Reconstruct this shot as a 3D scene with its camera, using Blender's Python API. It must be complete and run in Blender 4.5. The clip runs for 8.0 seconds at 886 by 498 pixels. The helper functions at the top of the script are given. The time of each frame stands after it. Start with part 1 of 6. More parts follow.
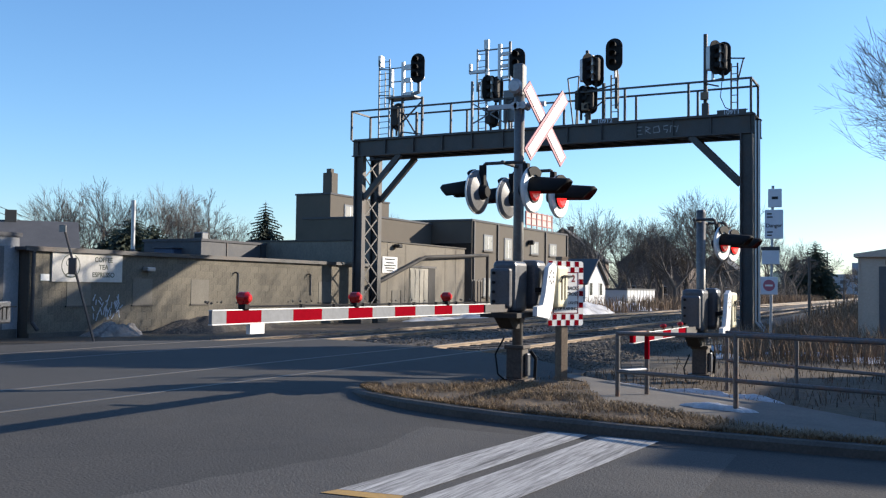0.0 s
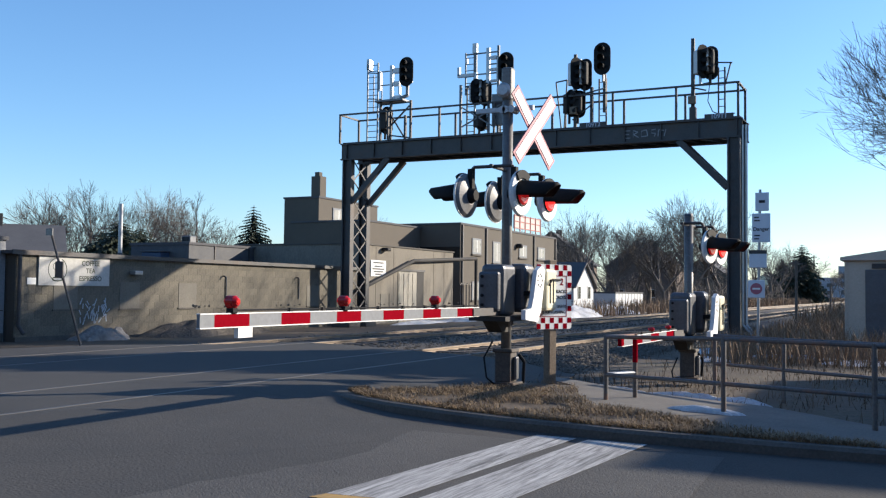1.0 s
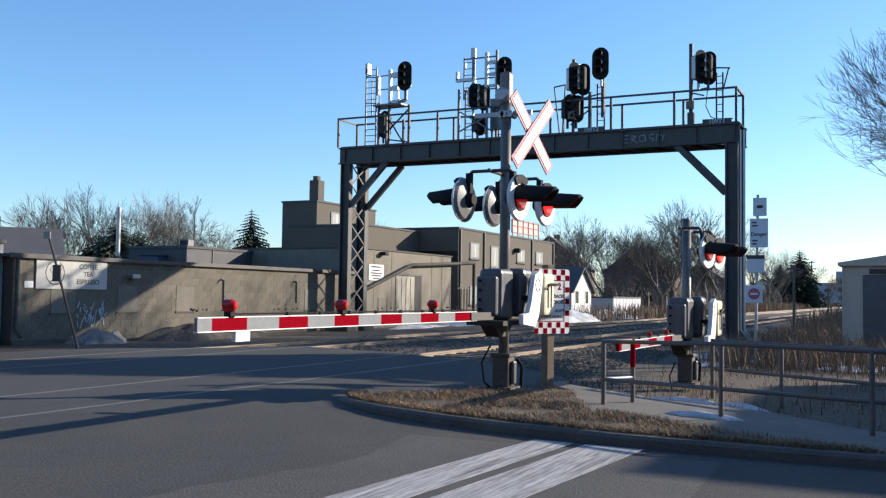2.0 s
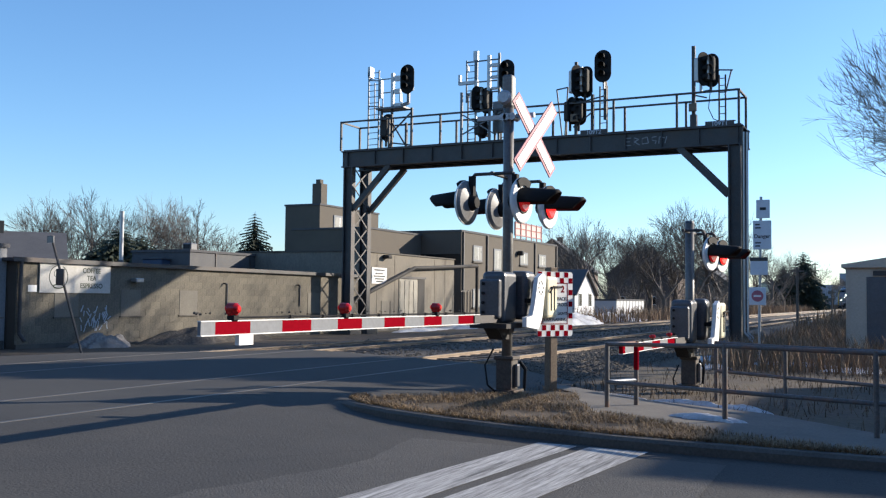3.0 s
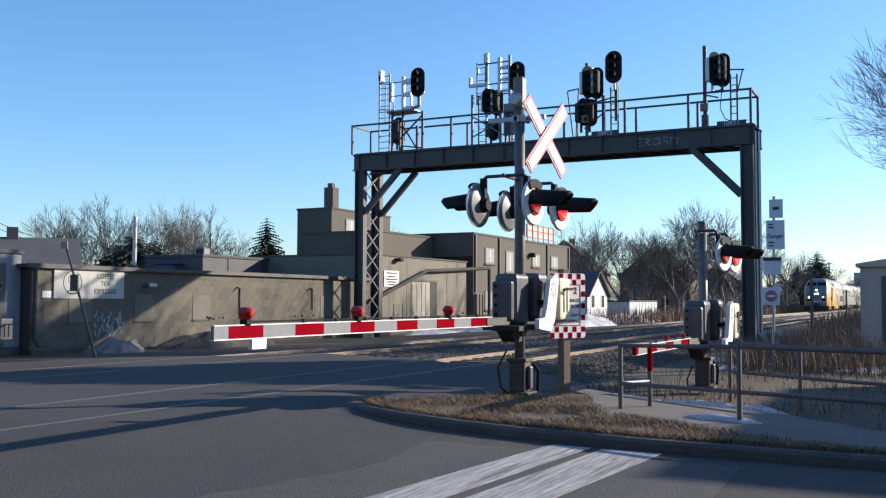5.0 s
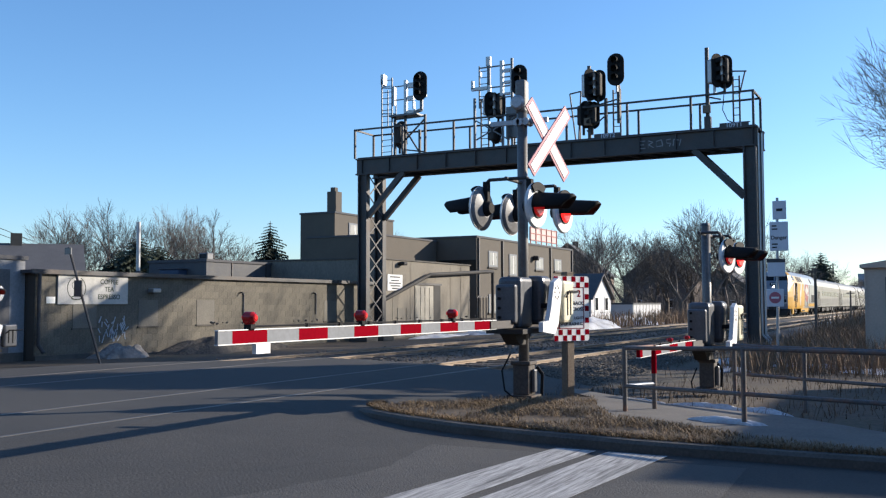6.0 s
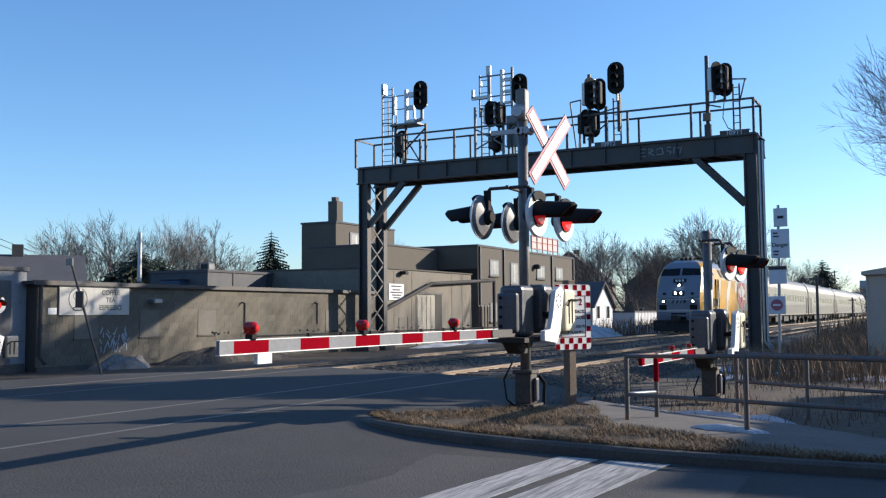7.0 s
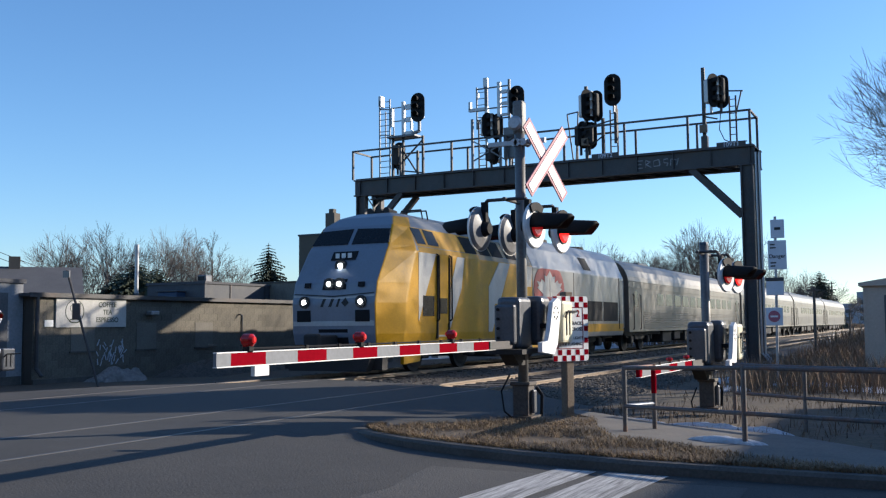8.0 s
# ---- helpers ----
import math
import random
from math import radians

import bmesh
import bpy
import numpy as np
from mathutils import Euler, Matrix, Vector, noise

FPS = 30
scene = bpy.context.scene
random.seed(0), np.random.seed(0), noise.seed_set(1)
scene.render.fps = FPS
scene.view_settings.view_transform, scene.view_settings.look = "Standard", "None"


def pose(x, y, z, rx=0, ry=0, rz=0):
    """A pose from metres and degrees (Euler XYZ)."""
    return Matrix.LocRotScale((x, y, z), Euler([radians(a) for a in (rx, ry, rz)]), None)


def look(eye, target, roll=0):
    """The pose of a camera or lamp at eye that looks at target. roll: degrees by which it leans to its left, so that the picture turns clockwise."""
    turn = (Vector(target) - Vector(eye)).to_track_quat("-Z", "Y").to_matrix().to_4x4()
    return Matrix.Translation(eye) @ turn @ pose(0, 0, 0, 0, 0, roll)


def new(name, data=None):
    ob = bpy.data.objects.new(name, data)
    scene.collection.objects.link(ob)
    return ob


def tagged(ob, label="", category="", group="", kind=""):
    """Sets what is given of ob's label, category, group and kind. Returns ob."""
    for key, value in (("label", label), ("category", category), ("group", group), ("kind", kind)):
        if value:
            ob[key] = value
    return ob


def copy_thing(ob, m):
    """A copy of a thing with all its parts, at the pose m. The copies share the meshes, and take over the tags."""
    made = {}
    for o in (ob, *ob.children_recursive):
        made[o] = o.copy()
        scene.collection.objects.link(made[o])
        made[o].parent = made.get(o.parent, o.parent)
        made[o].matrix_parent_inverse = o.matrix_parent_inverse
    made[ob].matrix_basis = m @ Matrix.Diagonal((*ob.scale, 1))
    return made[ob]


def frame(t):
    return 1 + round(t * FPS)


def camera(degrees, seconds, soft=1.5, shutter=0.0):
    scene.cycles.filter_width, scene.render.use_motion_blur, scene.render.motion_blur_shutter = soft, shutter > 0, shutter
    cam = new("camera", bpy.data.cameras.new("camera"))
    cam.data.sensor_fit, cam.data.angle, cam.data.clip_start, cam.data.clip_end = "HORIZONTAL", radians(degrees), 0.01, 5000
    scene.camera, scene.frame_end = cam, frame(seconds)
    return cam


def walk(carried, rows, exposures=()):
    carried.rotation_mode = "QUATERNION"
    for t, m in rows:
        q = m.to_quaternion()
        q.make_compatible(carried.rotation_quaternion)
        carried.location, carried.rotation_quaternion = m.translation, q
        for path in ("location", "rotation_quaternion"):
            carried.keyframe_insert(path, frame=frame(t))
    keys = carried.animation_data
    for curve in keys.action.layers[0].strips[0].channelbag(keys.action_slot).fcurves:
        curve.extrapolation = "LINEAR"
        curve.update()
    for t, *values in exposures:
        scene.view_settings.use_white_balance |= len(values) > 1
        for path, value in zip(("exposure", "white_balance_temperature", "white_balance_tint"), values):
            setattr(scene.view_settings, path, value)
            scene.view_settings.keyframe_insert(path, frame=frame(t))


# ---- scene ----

# World: x across the tracks, y along them, z up; the road lies at z = 0.
cam = camera(49.517, 8.0, soft=1.25)
PATH = [
    (0.0, 0.0, 0.0, 1.3, 92.2902, -0.6994, 27.0620),
    (0.5, 0.0, 0.0, 1.3, 92.4056, -0.6481, 26.6411),
    (1.0, 0.0, 0.0, 1.3, 92.5076, -0.6606, 26.3788),
    (1.5, 0.0, 0.0, 1.3, 92.6316, -0.8163, 26.2173),
    (3.0, 0.0, 0.0, 1.3, 92.9400, -0.6546, 26.4353),
    (3.5, 0.0, 0.0, 1.3, 92.9594, -0.6557, 26.6361),
    (4.0, 0.0, 0.0, 1.3, 92.9921, -0.4767, 26.8590),
    (4.5, 0.0, 0.0, 1.3, 93.0338, -0.3400, 27.0406),
    (6.0, 0.0, 0.0, 1.3, 93.3010, 0.1382, 27.3868),
    (6.5, 0.0, 0.0, 1.3, 93.5435, 0.3022, 27.4690),
    (7.0, 0.0, 0.0, 1.3, 93.8399, 0.4285, 27.4757),
    (7.5, 0.0, 0.0, 1.3, 94.1795, 0.4842, 27.3659),
    (8.0, 0.0, 0.0, 1.3, 94.5373, 0.4939, 27.3219),
]
walk(cam, [(t, pose(x, y, z, rx, ry, rz)) for t, x, y, z, rx, ry, rz in PATH], [(0.0, 0.86, 5950, 10), (5.0, 0.82, 5900, 10), (8.0, 0.72, 5800, 10)])

# ---- light ----
SUN_AZ, SUN_EL = 44.0, 18.2   # azimuth from +y towards +x
world = bpy.data.worlds.new("sky")
scene.world = world
world.use_nodes = True
wn = world.node_tree
sky = wn.nodes.new("ShaderNodeTexSky")
sky.sky_type = "NISHITA"
sky.sun_disc = False
sky.sun_elevation = radians(SUN_EL)
sky.sun_rotation = radians(SUN_AZ)
sky.air_density, sky.dust_density, sky.ozone_density = 1.0, 0.3, 4.0
bg = wn.nodes["Background"]
bg.inputs["Strength"].default_value = 0.117
deep = wn.nodes.new("ShaderNodeHueSaturation")
deep.inputs["Saturation"].default_value = 1.04
wn.links.new(sky.outputs["Color"], deep.inputs["Color"])
wn.links.new(deep.outputs["Color"], bg.inputs["Color"])

lamp = bpy.data.lights.new("sun", "SUN")
lamp.energy, lamp.angle, lamp.color = 5.0, radians(0.5), (1.0, 0.84, 0.64)
sun = new("sun", lamp)
sd = Vector((math.cos(radians(SUN_EL)) * math.sin(radians(SUN_AZ)), math.cos(radians(SUN_EL)) * math.cos(radians(SUN_AZ)), math.sin(radians(SUN_EL))))
sun.matrix_world = look(sd * 80, (0, 0, 0))

# ---- materials ----
def mat(name, c1, c2=None, rough=0.7, metal=0.0, scale=3.0, fine=40.0, bump=0.15, dist=0.01, stains=None, rand=0.0, spec=0.5, cracks=0.0, stretch=None):
    """Two colours mixed by coarse and fine noise in object space, with fine relief. stains: (colour, amount, scale)."""
    m = bpy.data.materials.new(name)
    m.use_nodes = True
    nt = m.node_tree
    N, L = nt.nodes, nt.links
    p = N["Principled BSDF"]
    c2 = c2 or tuple(v * 0.75 for v in c1)
    co = N.new("ShaderNodeTexCoord")
    n1 = N.new("ShaderNodeTexNoise")
    n1.inputs["Scale"].default_value, n1.inputs["Detail"].default_value, n1.inputs["Roughness"].default_value = scale, 6, 0.65
    n2 = N.new("ShaderNodeTexNoise")
    n2.inputs["Scale"].default_value, n2.inputs["Detail"].default_value = fine, 4
    vec = co.outputs["Object"]
    if stretch:
        mp = N.new("ShaderNodeMapping")
        mp.inputs["Scale"].default_value = stretch
        L.new(vec, mp.inputs["Vector"])
        vec = mp.outputs["Vector"]
    for n in (n1, n2):
        L.new(vec, n.inputs["Vector"])
    add = N.new("ShaderNodeMath")
    add.operation = "MULTIPLY_ADD"
    add.inputs[1].default_value = 0.5
    L.new(n2.outputs["Fac"], add.inputs[0])
    half = N.new("ShaderNodeMath")
    half.operation = "MULTIPLY"
    half.inputs[1].default_value = 0.5
    L.new(n1.outputs["Fac"], half.inputs[0])
    L.new(half.outputs[0], add.inputs[2])
    fac = add.outputs[0]
    if rand:
        oi = N.new("ShaderNodeObjectInfo")
        ra = N.new("ShaderNodeMath")
        ra.operation = "MULTIPLY_ADD"
        ra.inputs[1].default_value = rand
        L.new(oi.outputs["Random"], ra.inputs[0])
        L.new(fac, ra.inputs[2])
        sb = N.new("ShaderNodeMath")
        sb.operation = "SUBTRACT"
        sb.inputs[1].default_value = rand / 2
        L.new(ra.outputs[0], sb.inputs[0])
        fac = sb.outputs[0]
    ramp = N.new("ShaderNodeValToRGB")
    ramp.color_ramp.elements[0].position, ramp.color_ramp.elements[1].position = 0.34, 0.66
    ramp.color_ramp.elements[0].color, ramp.color_ramp.elements[1].color = (*c2, 1), (*c1, 1)
    L.new(fac, ramp.inputs["Fac"])
    col = ramp.outputs["Color"]
    if stains:
        sc, amount, ss = stains
        n3 = N.new("ShaderNodeTexNoise")
        n3.inputs["Scale"].default_value, n3.inputs["Detail"].default_value, n3.inputs["Roughness"].default_value = ss, 8, 0.7
        L.new(vec, n3.inputs["Vector"])
        r3 = N.new("ShaderNodeMapRange")
        r3.inputs["From Min"].default_value, r3.inputs["From Max"].default_value = 0.5, 0.68
        r3.inputs["To Max"].default_value = amount
        L.new(n3.outputs["Fac"], r3.inputs["Value"])
        mx = N.new("ShaderNodeMix")
        mx.data_type = "RGBA"
        L.new(r3.outputs["Result"], mx.inputs[0])
        L.new(col, mx.inputs[6])
        mx.inputs[7].default_value = (*sc, 1)
        col = mx.outputs[2]
    if cracks:
        wob = N.new("ShaderNodeMix")
        wob.data_type = "VECTOR"
        wob.inputs[0].default_value = 0.45
        L.new(vec, wob.inputs[4])
        nw = N.new("ShaderNodeTexNoise")
        nw.inputs["Scale"].default_value, nw.inputs["Detail"].default_value = 0.9, 8
        L.new(vec, nw.inputs["Vector"])
        L.new(nw.outputs["Color"], wob.inputs[5])
        vo = N.new("ShaderNodeTexVoronoi")
        vo.feature = "DISTANCE_TO_EDGE"
        vo.inputs["Scale"].default_value = 0.33
        L.new(wob.outputs[1], vo.inputs["Vector"])
        cr = N.new("ShaderNodeMapRange")
        cr.inputs["From Min"].default_value, cr.inputs["From Max"].default_value = 0.0015, 0.006
        cr.inputs["To Min"].default_value, cr.inputs["To Max"].default_value = cracks, 0.0
        L.new(vo.outputs["Distance"], cr.inputs["Value"])
        mc = N.new("ShaderNodeMix")
        mc.data_type = "RGBA"
        L.new(cr.outputs["Result"], mc.inputs[0])
        L.new(col, mc.inputs[6])
        mc.inputs[7].default_value = (0.012, 0.012, 0.012, 1)
        col = mc.outputs[2]
    L.new(col, p.inputs["Base Color"])
    p.inputs["Metallic"].default_value = metal
    p.inputs["Specular IOR Level"].default_value = spec
    rr = N.new("ShaderNodeMapRange")
    rr.inputs["To Min"].default_value, rr.inputs["To Max"].default_value = max(rough - 0.12, 0.03), min(rough + 0.12, 1)
    L.new(n1.outputs["Fac"], rr.inputs["Value"])
    L.new(rr.outputs["Result"], p.inputs["Roughness"])
    if bump:
        b = N.new("ShaderNodeBump")
        b.inputs["Strength"].default_value, b.inputs["Distance"].default_value = bump, dist
        L.new(add.outputs[0], b.inputs["Height"])
        L.new(b.outputs["Normal"], p.inputs["Normal"])
    return m


def glow(name, colour, strength):
    m = bpy.data.materials.new(name)
    m.use_nodes = True
    p = m.node_tree.nodes["Principled BSDF"]
    p.inputs["Base Color"].default_value = (*colour, 1)
    p.inputs["Emission Color"].default_value = (*colour, 1)
    p.inputs["Emission Strength"].default_value = strength
    p.inputs["Roughness"].default_value = 0.25
    return m


M = {}
M["asphalt"] = mat("asphalt", (0.06, 0.057, 0.053), (0.024, 0.023, 0.022), 0.9, scale=0.45, fine=45, bump=1.0, dist=0.012, stains=((0.026, 0.025, 0.024), 0.55, 0.3), cracks=0.3)
M["asphalt_patch"] = mat("asphalt_patch", (0.088, 0.083, 0.077), (0.045, 0.043, 0.04), 0.9, scale=1.4, fine=60, bump=1.0, dist=0.014, stains=((0.05, 0.048, 0.045), 0.5, 0.7))
M["asphalt_old"] = mat("asphalt_old", (0.11, 0.105, 0.1), (0.075, 0.072, 0.07), 0.88, scale=0.8, fine=55, bump=0.6, dist=0.006, stains=((0.05, 0.05, 0.05), 0.5, 0.5))
M["ground"] = mat("dirt", (0.125, 0.09, 0.058), (0.05, 0.038, 0.026), 0.95, scale=1.2, fine=14, bump=0.8, dist=0.05, stains=((0.05, 0.06, 0.03), 0.6, 0.15))
M["ballast"] = mat("ballast_bed", (0.125, 0.105, 0.083), (0.042, 0.036, 0.03), 0.95, scale=4, fine=16, bump=1.0, dist=0.06)
M["stone"] = mat("ballast_stone", (0.19, 0.16, 0.125), (0.055, 0.047, 0.038), 0.9, scale=6, fine=30, bump=0.5)
M["concrete"] = mat("concrete", (0.115, 0.105, 0.092), (0.062, 0.057, 0.05), 0.9, scale=1.5, fine=40, bump=0.4, stains=((0.045, 0.04, 0.036), 0.6, 1.3))
M["path"] = mat("path_concrete", (0.19, 0.17, 0.145), (0.11, 0.1, 0.087), 0.9, scale=1.5, fine=40, bump=0.35, stains=((0.07, 0.062, 0.053), 0.55, 0.9))
M["grass"] = mat("dry_grass", (0.36, 0.25, 0.135), (0.09, 0.065, 0.04), 0.9, scale=3, fine=30, bump=0.2)
M["weed"] = mat("dead_weeds", (0.16, 0.1, 0.05), (0.05, 0.033, 0.02), 0.9, scale=2, fine=30, bump=0.2)
M["snow"] = mat("old_snow", (0.62, 0.63, 0.65), (0.4, 0.4, 0.41), 0.8, scale=3, fine=20, bump=0.5, dist=0.03, stains=((0.16, 0.15, 0.14), 0.75, 1.5))
M["dirty_snow"] = mat("gritty_snow", (0.3, 0.28, 0.26), (0.13, 0.12, 0.11), 0.9, scale=4, fine=20, bump=0.8, dist=0.05, stains=((0.07, 0.063, 0.056), 0.8, 2.5))
M["paint"] = mat("worn_road_paint", (0.6, 0.59, 0.57), (0.085, 0.081, 0.077), 0.85, scale=2.2, fine=14, bump=0.3, stains=((0.07, 0.067, 0.064), 0.9, 1.6), stretch=(9.0, 0.3, 1))
M["yellow_paint"] = mat("worn_yellow_paint", (0.5, 0.3, 0.08), (0.3, 0.2, 0.08), 0.85, scale=2.5, fine=26)
M["rail"] = mat("rail_steel", (0.32, 0.25, 0.18), (0.19, 0.14, 0.1), 0.6, 0.2, scale=3, fine=40)
M["railtop"] = mat("rail_head", (0.13, 0.12, 0.107), (0.085, 0.078, 0.07), 0.55, 0.3, scale=3, fine=40, bump=0.02)
M["sleeper"] = mat("sleeper_wood", (0.12, 0.095, 0.075), (0.06, 0.05, 0.04), 0.9, scale=4, fine=30, rand=0.4)
# broad dark stains: real blotches, and tree shade put into the colour
M["block"] = mat("block_wall", (0.175, 0.157, 0.122), (0.085, 0.077, 0.062), 0.92, scale=0.6, fine=24, bump=0.6, dist=0.012, stains=((0.05, 0.045, 0.039), 0.9, 0.4), rand=0.12)
M["mortar"] = mat("mortar", (0.1, 0.09, 0.073), (0.07, 0.063, 0.052), 0.95, scale=1.2, fine=30)
M["render_wall"] = mat("render_wall", (0.235, 0.21, 0.168), (0.15, 0.136, 0.112), 0.92, scale=0.8, fine=20, bump=0.3, stains=((0.08, 0.07, 0.058), 0.75, 0.8), stretch=(1, 1.6, 0.5))
M["brown_wall"] = mat("brown_wall", (0.118, 0.102, 0.081), (0.08, 0.07, 0.057), 0.9, scale=0.8, fine=20, bump=0.3, stains=((0.085, 0.072, 0.055), 0.4, 0.5))
M["grey_wall"] = mat("grey_wall", (0.13, 0.13, 0.135), (0.085, 0.085, 0.09), 0.85, scale=1, fine=20)
M["roof"] = mat("roof_felt", (0.1, 0.1, 0.105), (0.06, 0.06, 0.065), 0.9, scale=1, fine=25)
M["gantry"] = mat("gantry_steel", (0.075, 0.073, 0.074), (0.038, 0.037, 0.038), 0.6, 0.2, scale=2, fine=30, stains=((0.085, 0.05, 0.032), 0.5, 1.2))
M["galv"] = mat("galvanised_steel", (0.45, 0.46, 0.47), (0.3, 0.31, 0.32), 0.45, 0.6, scale=4, fine=40, bump=0.05)
M["alu"] = mat("aluminium_paint", (0.12, 0.126, 0.14), (0.075, 0.079, 0.088), 0.4, 0.3, scale=4, fine=40, bump=0.05, stains=((0.085, 0.078, 0.07), 0.5, 2.5))
M["black"] = mat("matt_black", (0.016, 0.016, 0.017), (0.01, 0.01, 0.011), 0.75, scale=5, fine=40, bump=0.05, spec=0.2)
M["signal_alu"] = mat("signal_aluminium", (0.5, 0.5, 0.5), (0.36, 0.36, 0.37), 0.4, 0.4, scale=4, fine=40, bump=0.05)
M["dark"] = mat("dark_grime", (0.035, 0.032, 0.03), (0.018, 0.017, 0.016), 0.8, scale=3, fine=30)
M["white"] = mat("white_paint", (0.82, 0.82, 0.8), (0.7, 0.7, 0.68), 0.5, scale=3, fine=30, bump=0.03, stains=((0.5, 0.48, 0.44), 0.4, 2.0))
M["red"] = mat("red_sheet", (0.24, 0.004, 0.012), (0.19, 0.0035, 0.01), 0.7, scale=3, fine=30, bump=0.02, spec=0.0)
M["silver_tape"] = mat("white_sheet", (0.24, 0.25, 0.265), (0.19, 0.2, 0.21), 0.6, scale=3, fine=30, bump=0.02, spec=0.1)
M["lamp_red"] = mat("red_lamp_plastic", (0.4, 0.008, 0.01), (0.3, 0.006, 0.008), 0.2, scale=3, fine=30, bump=0.0)
M["lens"] = glow("red_lens", (0.9, 0.02, 0.015), 1.2)
M["lens_dim"] = glow("red_lens_dim", (0.5, 0.012, 0.012), 0.25)
M["headlight"] = glow("headlight", (1.0, 0.95, 0.86), 40.0)
M["graffiti"] = mat("pale_graffiti", (0.5, 0.54, 0.6), (0.38, 0.42, 0.48), 0.8, bump=0)
M["faded_graffiti"] = mat("faded_graffiti", (0.36, 0.38, 0.4), (0.16, 0.165, 0.17), 0.8, scale=4, bump=0)
M["wood"] = mat("weathered_wood", (0.22, 0.17, 0.12), (0.12, 0.09, 0.065), 0.85, scale=5, fine=40)
M["bark"] = mat("bark", (0.17, 0.143, 0.122), (0.085, 0.072, 0.062), 0.9, scale=4, fine=20, bump=0.3)
M["needles"] = mat("conifer_needles", (0.045, 0.06, 0.035), (0.02, 0.028, 0.018), 0.8, scale=2, fine=12, bump=0.2, rand=0.2)
M["brush"] = mat("brush_twigs", (0.3, 0.2, 0.12), (0.14, 0.095, 0.06), 0.9, scale=2, fine=20)
M["banner"] = mat("weathered_banner", (0.52, 0.51, 0.48), (0.4, 0.39, 0.365), 0.7, scale=1.2, fine=20, bump=0.1, stains=((0.3, 0.28, 0.24), 0.5, 1.0))
M["text"] = mat("dark_lettering", (0.03, 0.03, 0.03), (0.02, 0.02, 0.02), 0.7, bump=0)
M["green_text"] = mat("green_lettering", (0.05, 0.065, 0.04), (0.04, 0.05, 0.03), 0.7, bump=0)
M["glass"] = mat("dark_glass", (0.012, 0.014, 0.016), (0.009, 0.01, 0.012), 0.25, scale=2, fine=10, bump=0, spec=0.25)
M["steelcar"] = mat("stainless_steel", (0.185, 0.175, 0.152), (0.115, 0.108, 0.094), 0.48, 0.35, scale=1.2, fine=20, bump=0.04, stains=((0.085, 0.07, 0.05), 0.65, 0.8))
M["loco_grey"] = mat("loco_grey_paint", (0.21, 0.213, 0.213), (0.16, 0.163, 0.163), 0.35, scale=1.2, fine=20, bump=0.02, stains=((0.12, 0.105, 0.085), 0.55, 0.8))
M["loco_nose"] = mat("loco_nose_paint", (0.2, 0.225, 0.27), (0.165, 0.185, 0.22), 0.35, scale=1.2, fine=20, bump=0.02, stains=((0.12, 0.12, 0.13), 0.35, 1.0))
M["loco_white"] = mat("loco_white_wrap", (0.5, 0.49, 0.465), (0.4, 0.39, 0.37), 0.4, scale=1.2, fine=20, bump=0.02, stains=((0.3, 0.27, 0.22), 0.4, 1.0))
M["loco_yellow"] = mat("loco_yellow_wrap", (0.52, 0.275, 0.003), (0.42, 0.215, 0.002), 0.4, scale=1.2, fine=20, bump=0.02, spec=0.25, stains=((0.2, 0.11, 0.02), 0.5, 1.0))
# darker yellow, for the rear stretch of the roof band
M["loco_dark_yellow"] = mat("loco_darker_yellow_wrap", (0.3, 0.19, 0.04), (0.2, 0.13, 0.035), 0.45, scale=1.2, fine=20, bump=0.02, stains=((0.08, 0.06, 0.03), 0.6, 1.0))
M["loco_red"] = mat("loco_red_wrap", (0.3, 0.02, 0.02), (0.24, 0.016, 0.016), 0.4, scale=1.2, fine=20, bump=0.02)


# ---- mesh tools ----
def box(bm, x0, x1, y0, y1, z0, z1, m=None):
    v = [bm.verts.new((x, y, z)) for x in (x0, x1) for y in (y0, y1) for z in (z0, z1)]
    for q in ((0, 1, 3, 2), (4, 6, 7, 5), (0, 4, 5, 1), (2, 3, 7, 6), (0, 2, 6, 4), (1, 5, 7, 3)):
        bm.faces.new([v[i] for i in q])
    if m is not None:
        bmesh.ops.transform(bm, matrix=m, verts=v)
    return v


def rbox(bm, x0, x1, y0, y1, z0, z1, r=0.02, seg=2):
    """A box with rounded edges."""
    b = bmesh.new()
    box(b, x0, x1, y0, y1, z0, z1)
    bmesh.ops.recalc_face_normals(b, faces=b.faces)
    bmesh.ops.bevel(b, geom=list(b.edges), offset=r, segments=seg, profile=0.5, affect="EDGES")
    join(bm, b)


def join(bm, b, m=None):
    me = bpy.data.meshes.new("piece")
    b.to_mesh(me)
    b.free()
    if m is not None:
        me.transform(m)
    bm.from_mesh(me)
    bpy.data.meshes.remove(me)


def tube(bm, p, q, r, n=8, r2=None, caps=True):
    p, q = Vector(p), Vector(q)
    r2 = r if r2 is None else r2
    d = (q - p).normalized()
    u = d.orthogonal().normalized()
    w = d.cross(u)
    a, b = [], []
    for i in range(n):
        t = 2 * math.pi * i / n
        k = u * math.cos(t) + w * math.sin(t)
        a.append(bm.verts.new(p + k * r))
        b.append(bm.verts.new(q + k * r2))
    for i in range(n):
        bm.faces.new((a[i], a[(i + 1) % n], b[(i + 1) % n], b[i]))
    if caps:
        bm.faces.new(a[::-1])
        bm.faces.new(b)


def pipe(bm, pts, r, n=8):
    for p, q in zip(pts, pts[1:]):
        tube(bm, p, q, r, n)


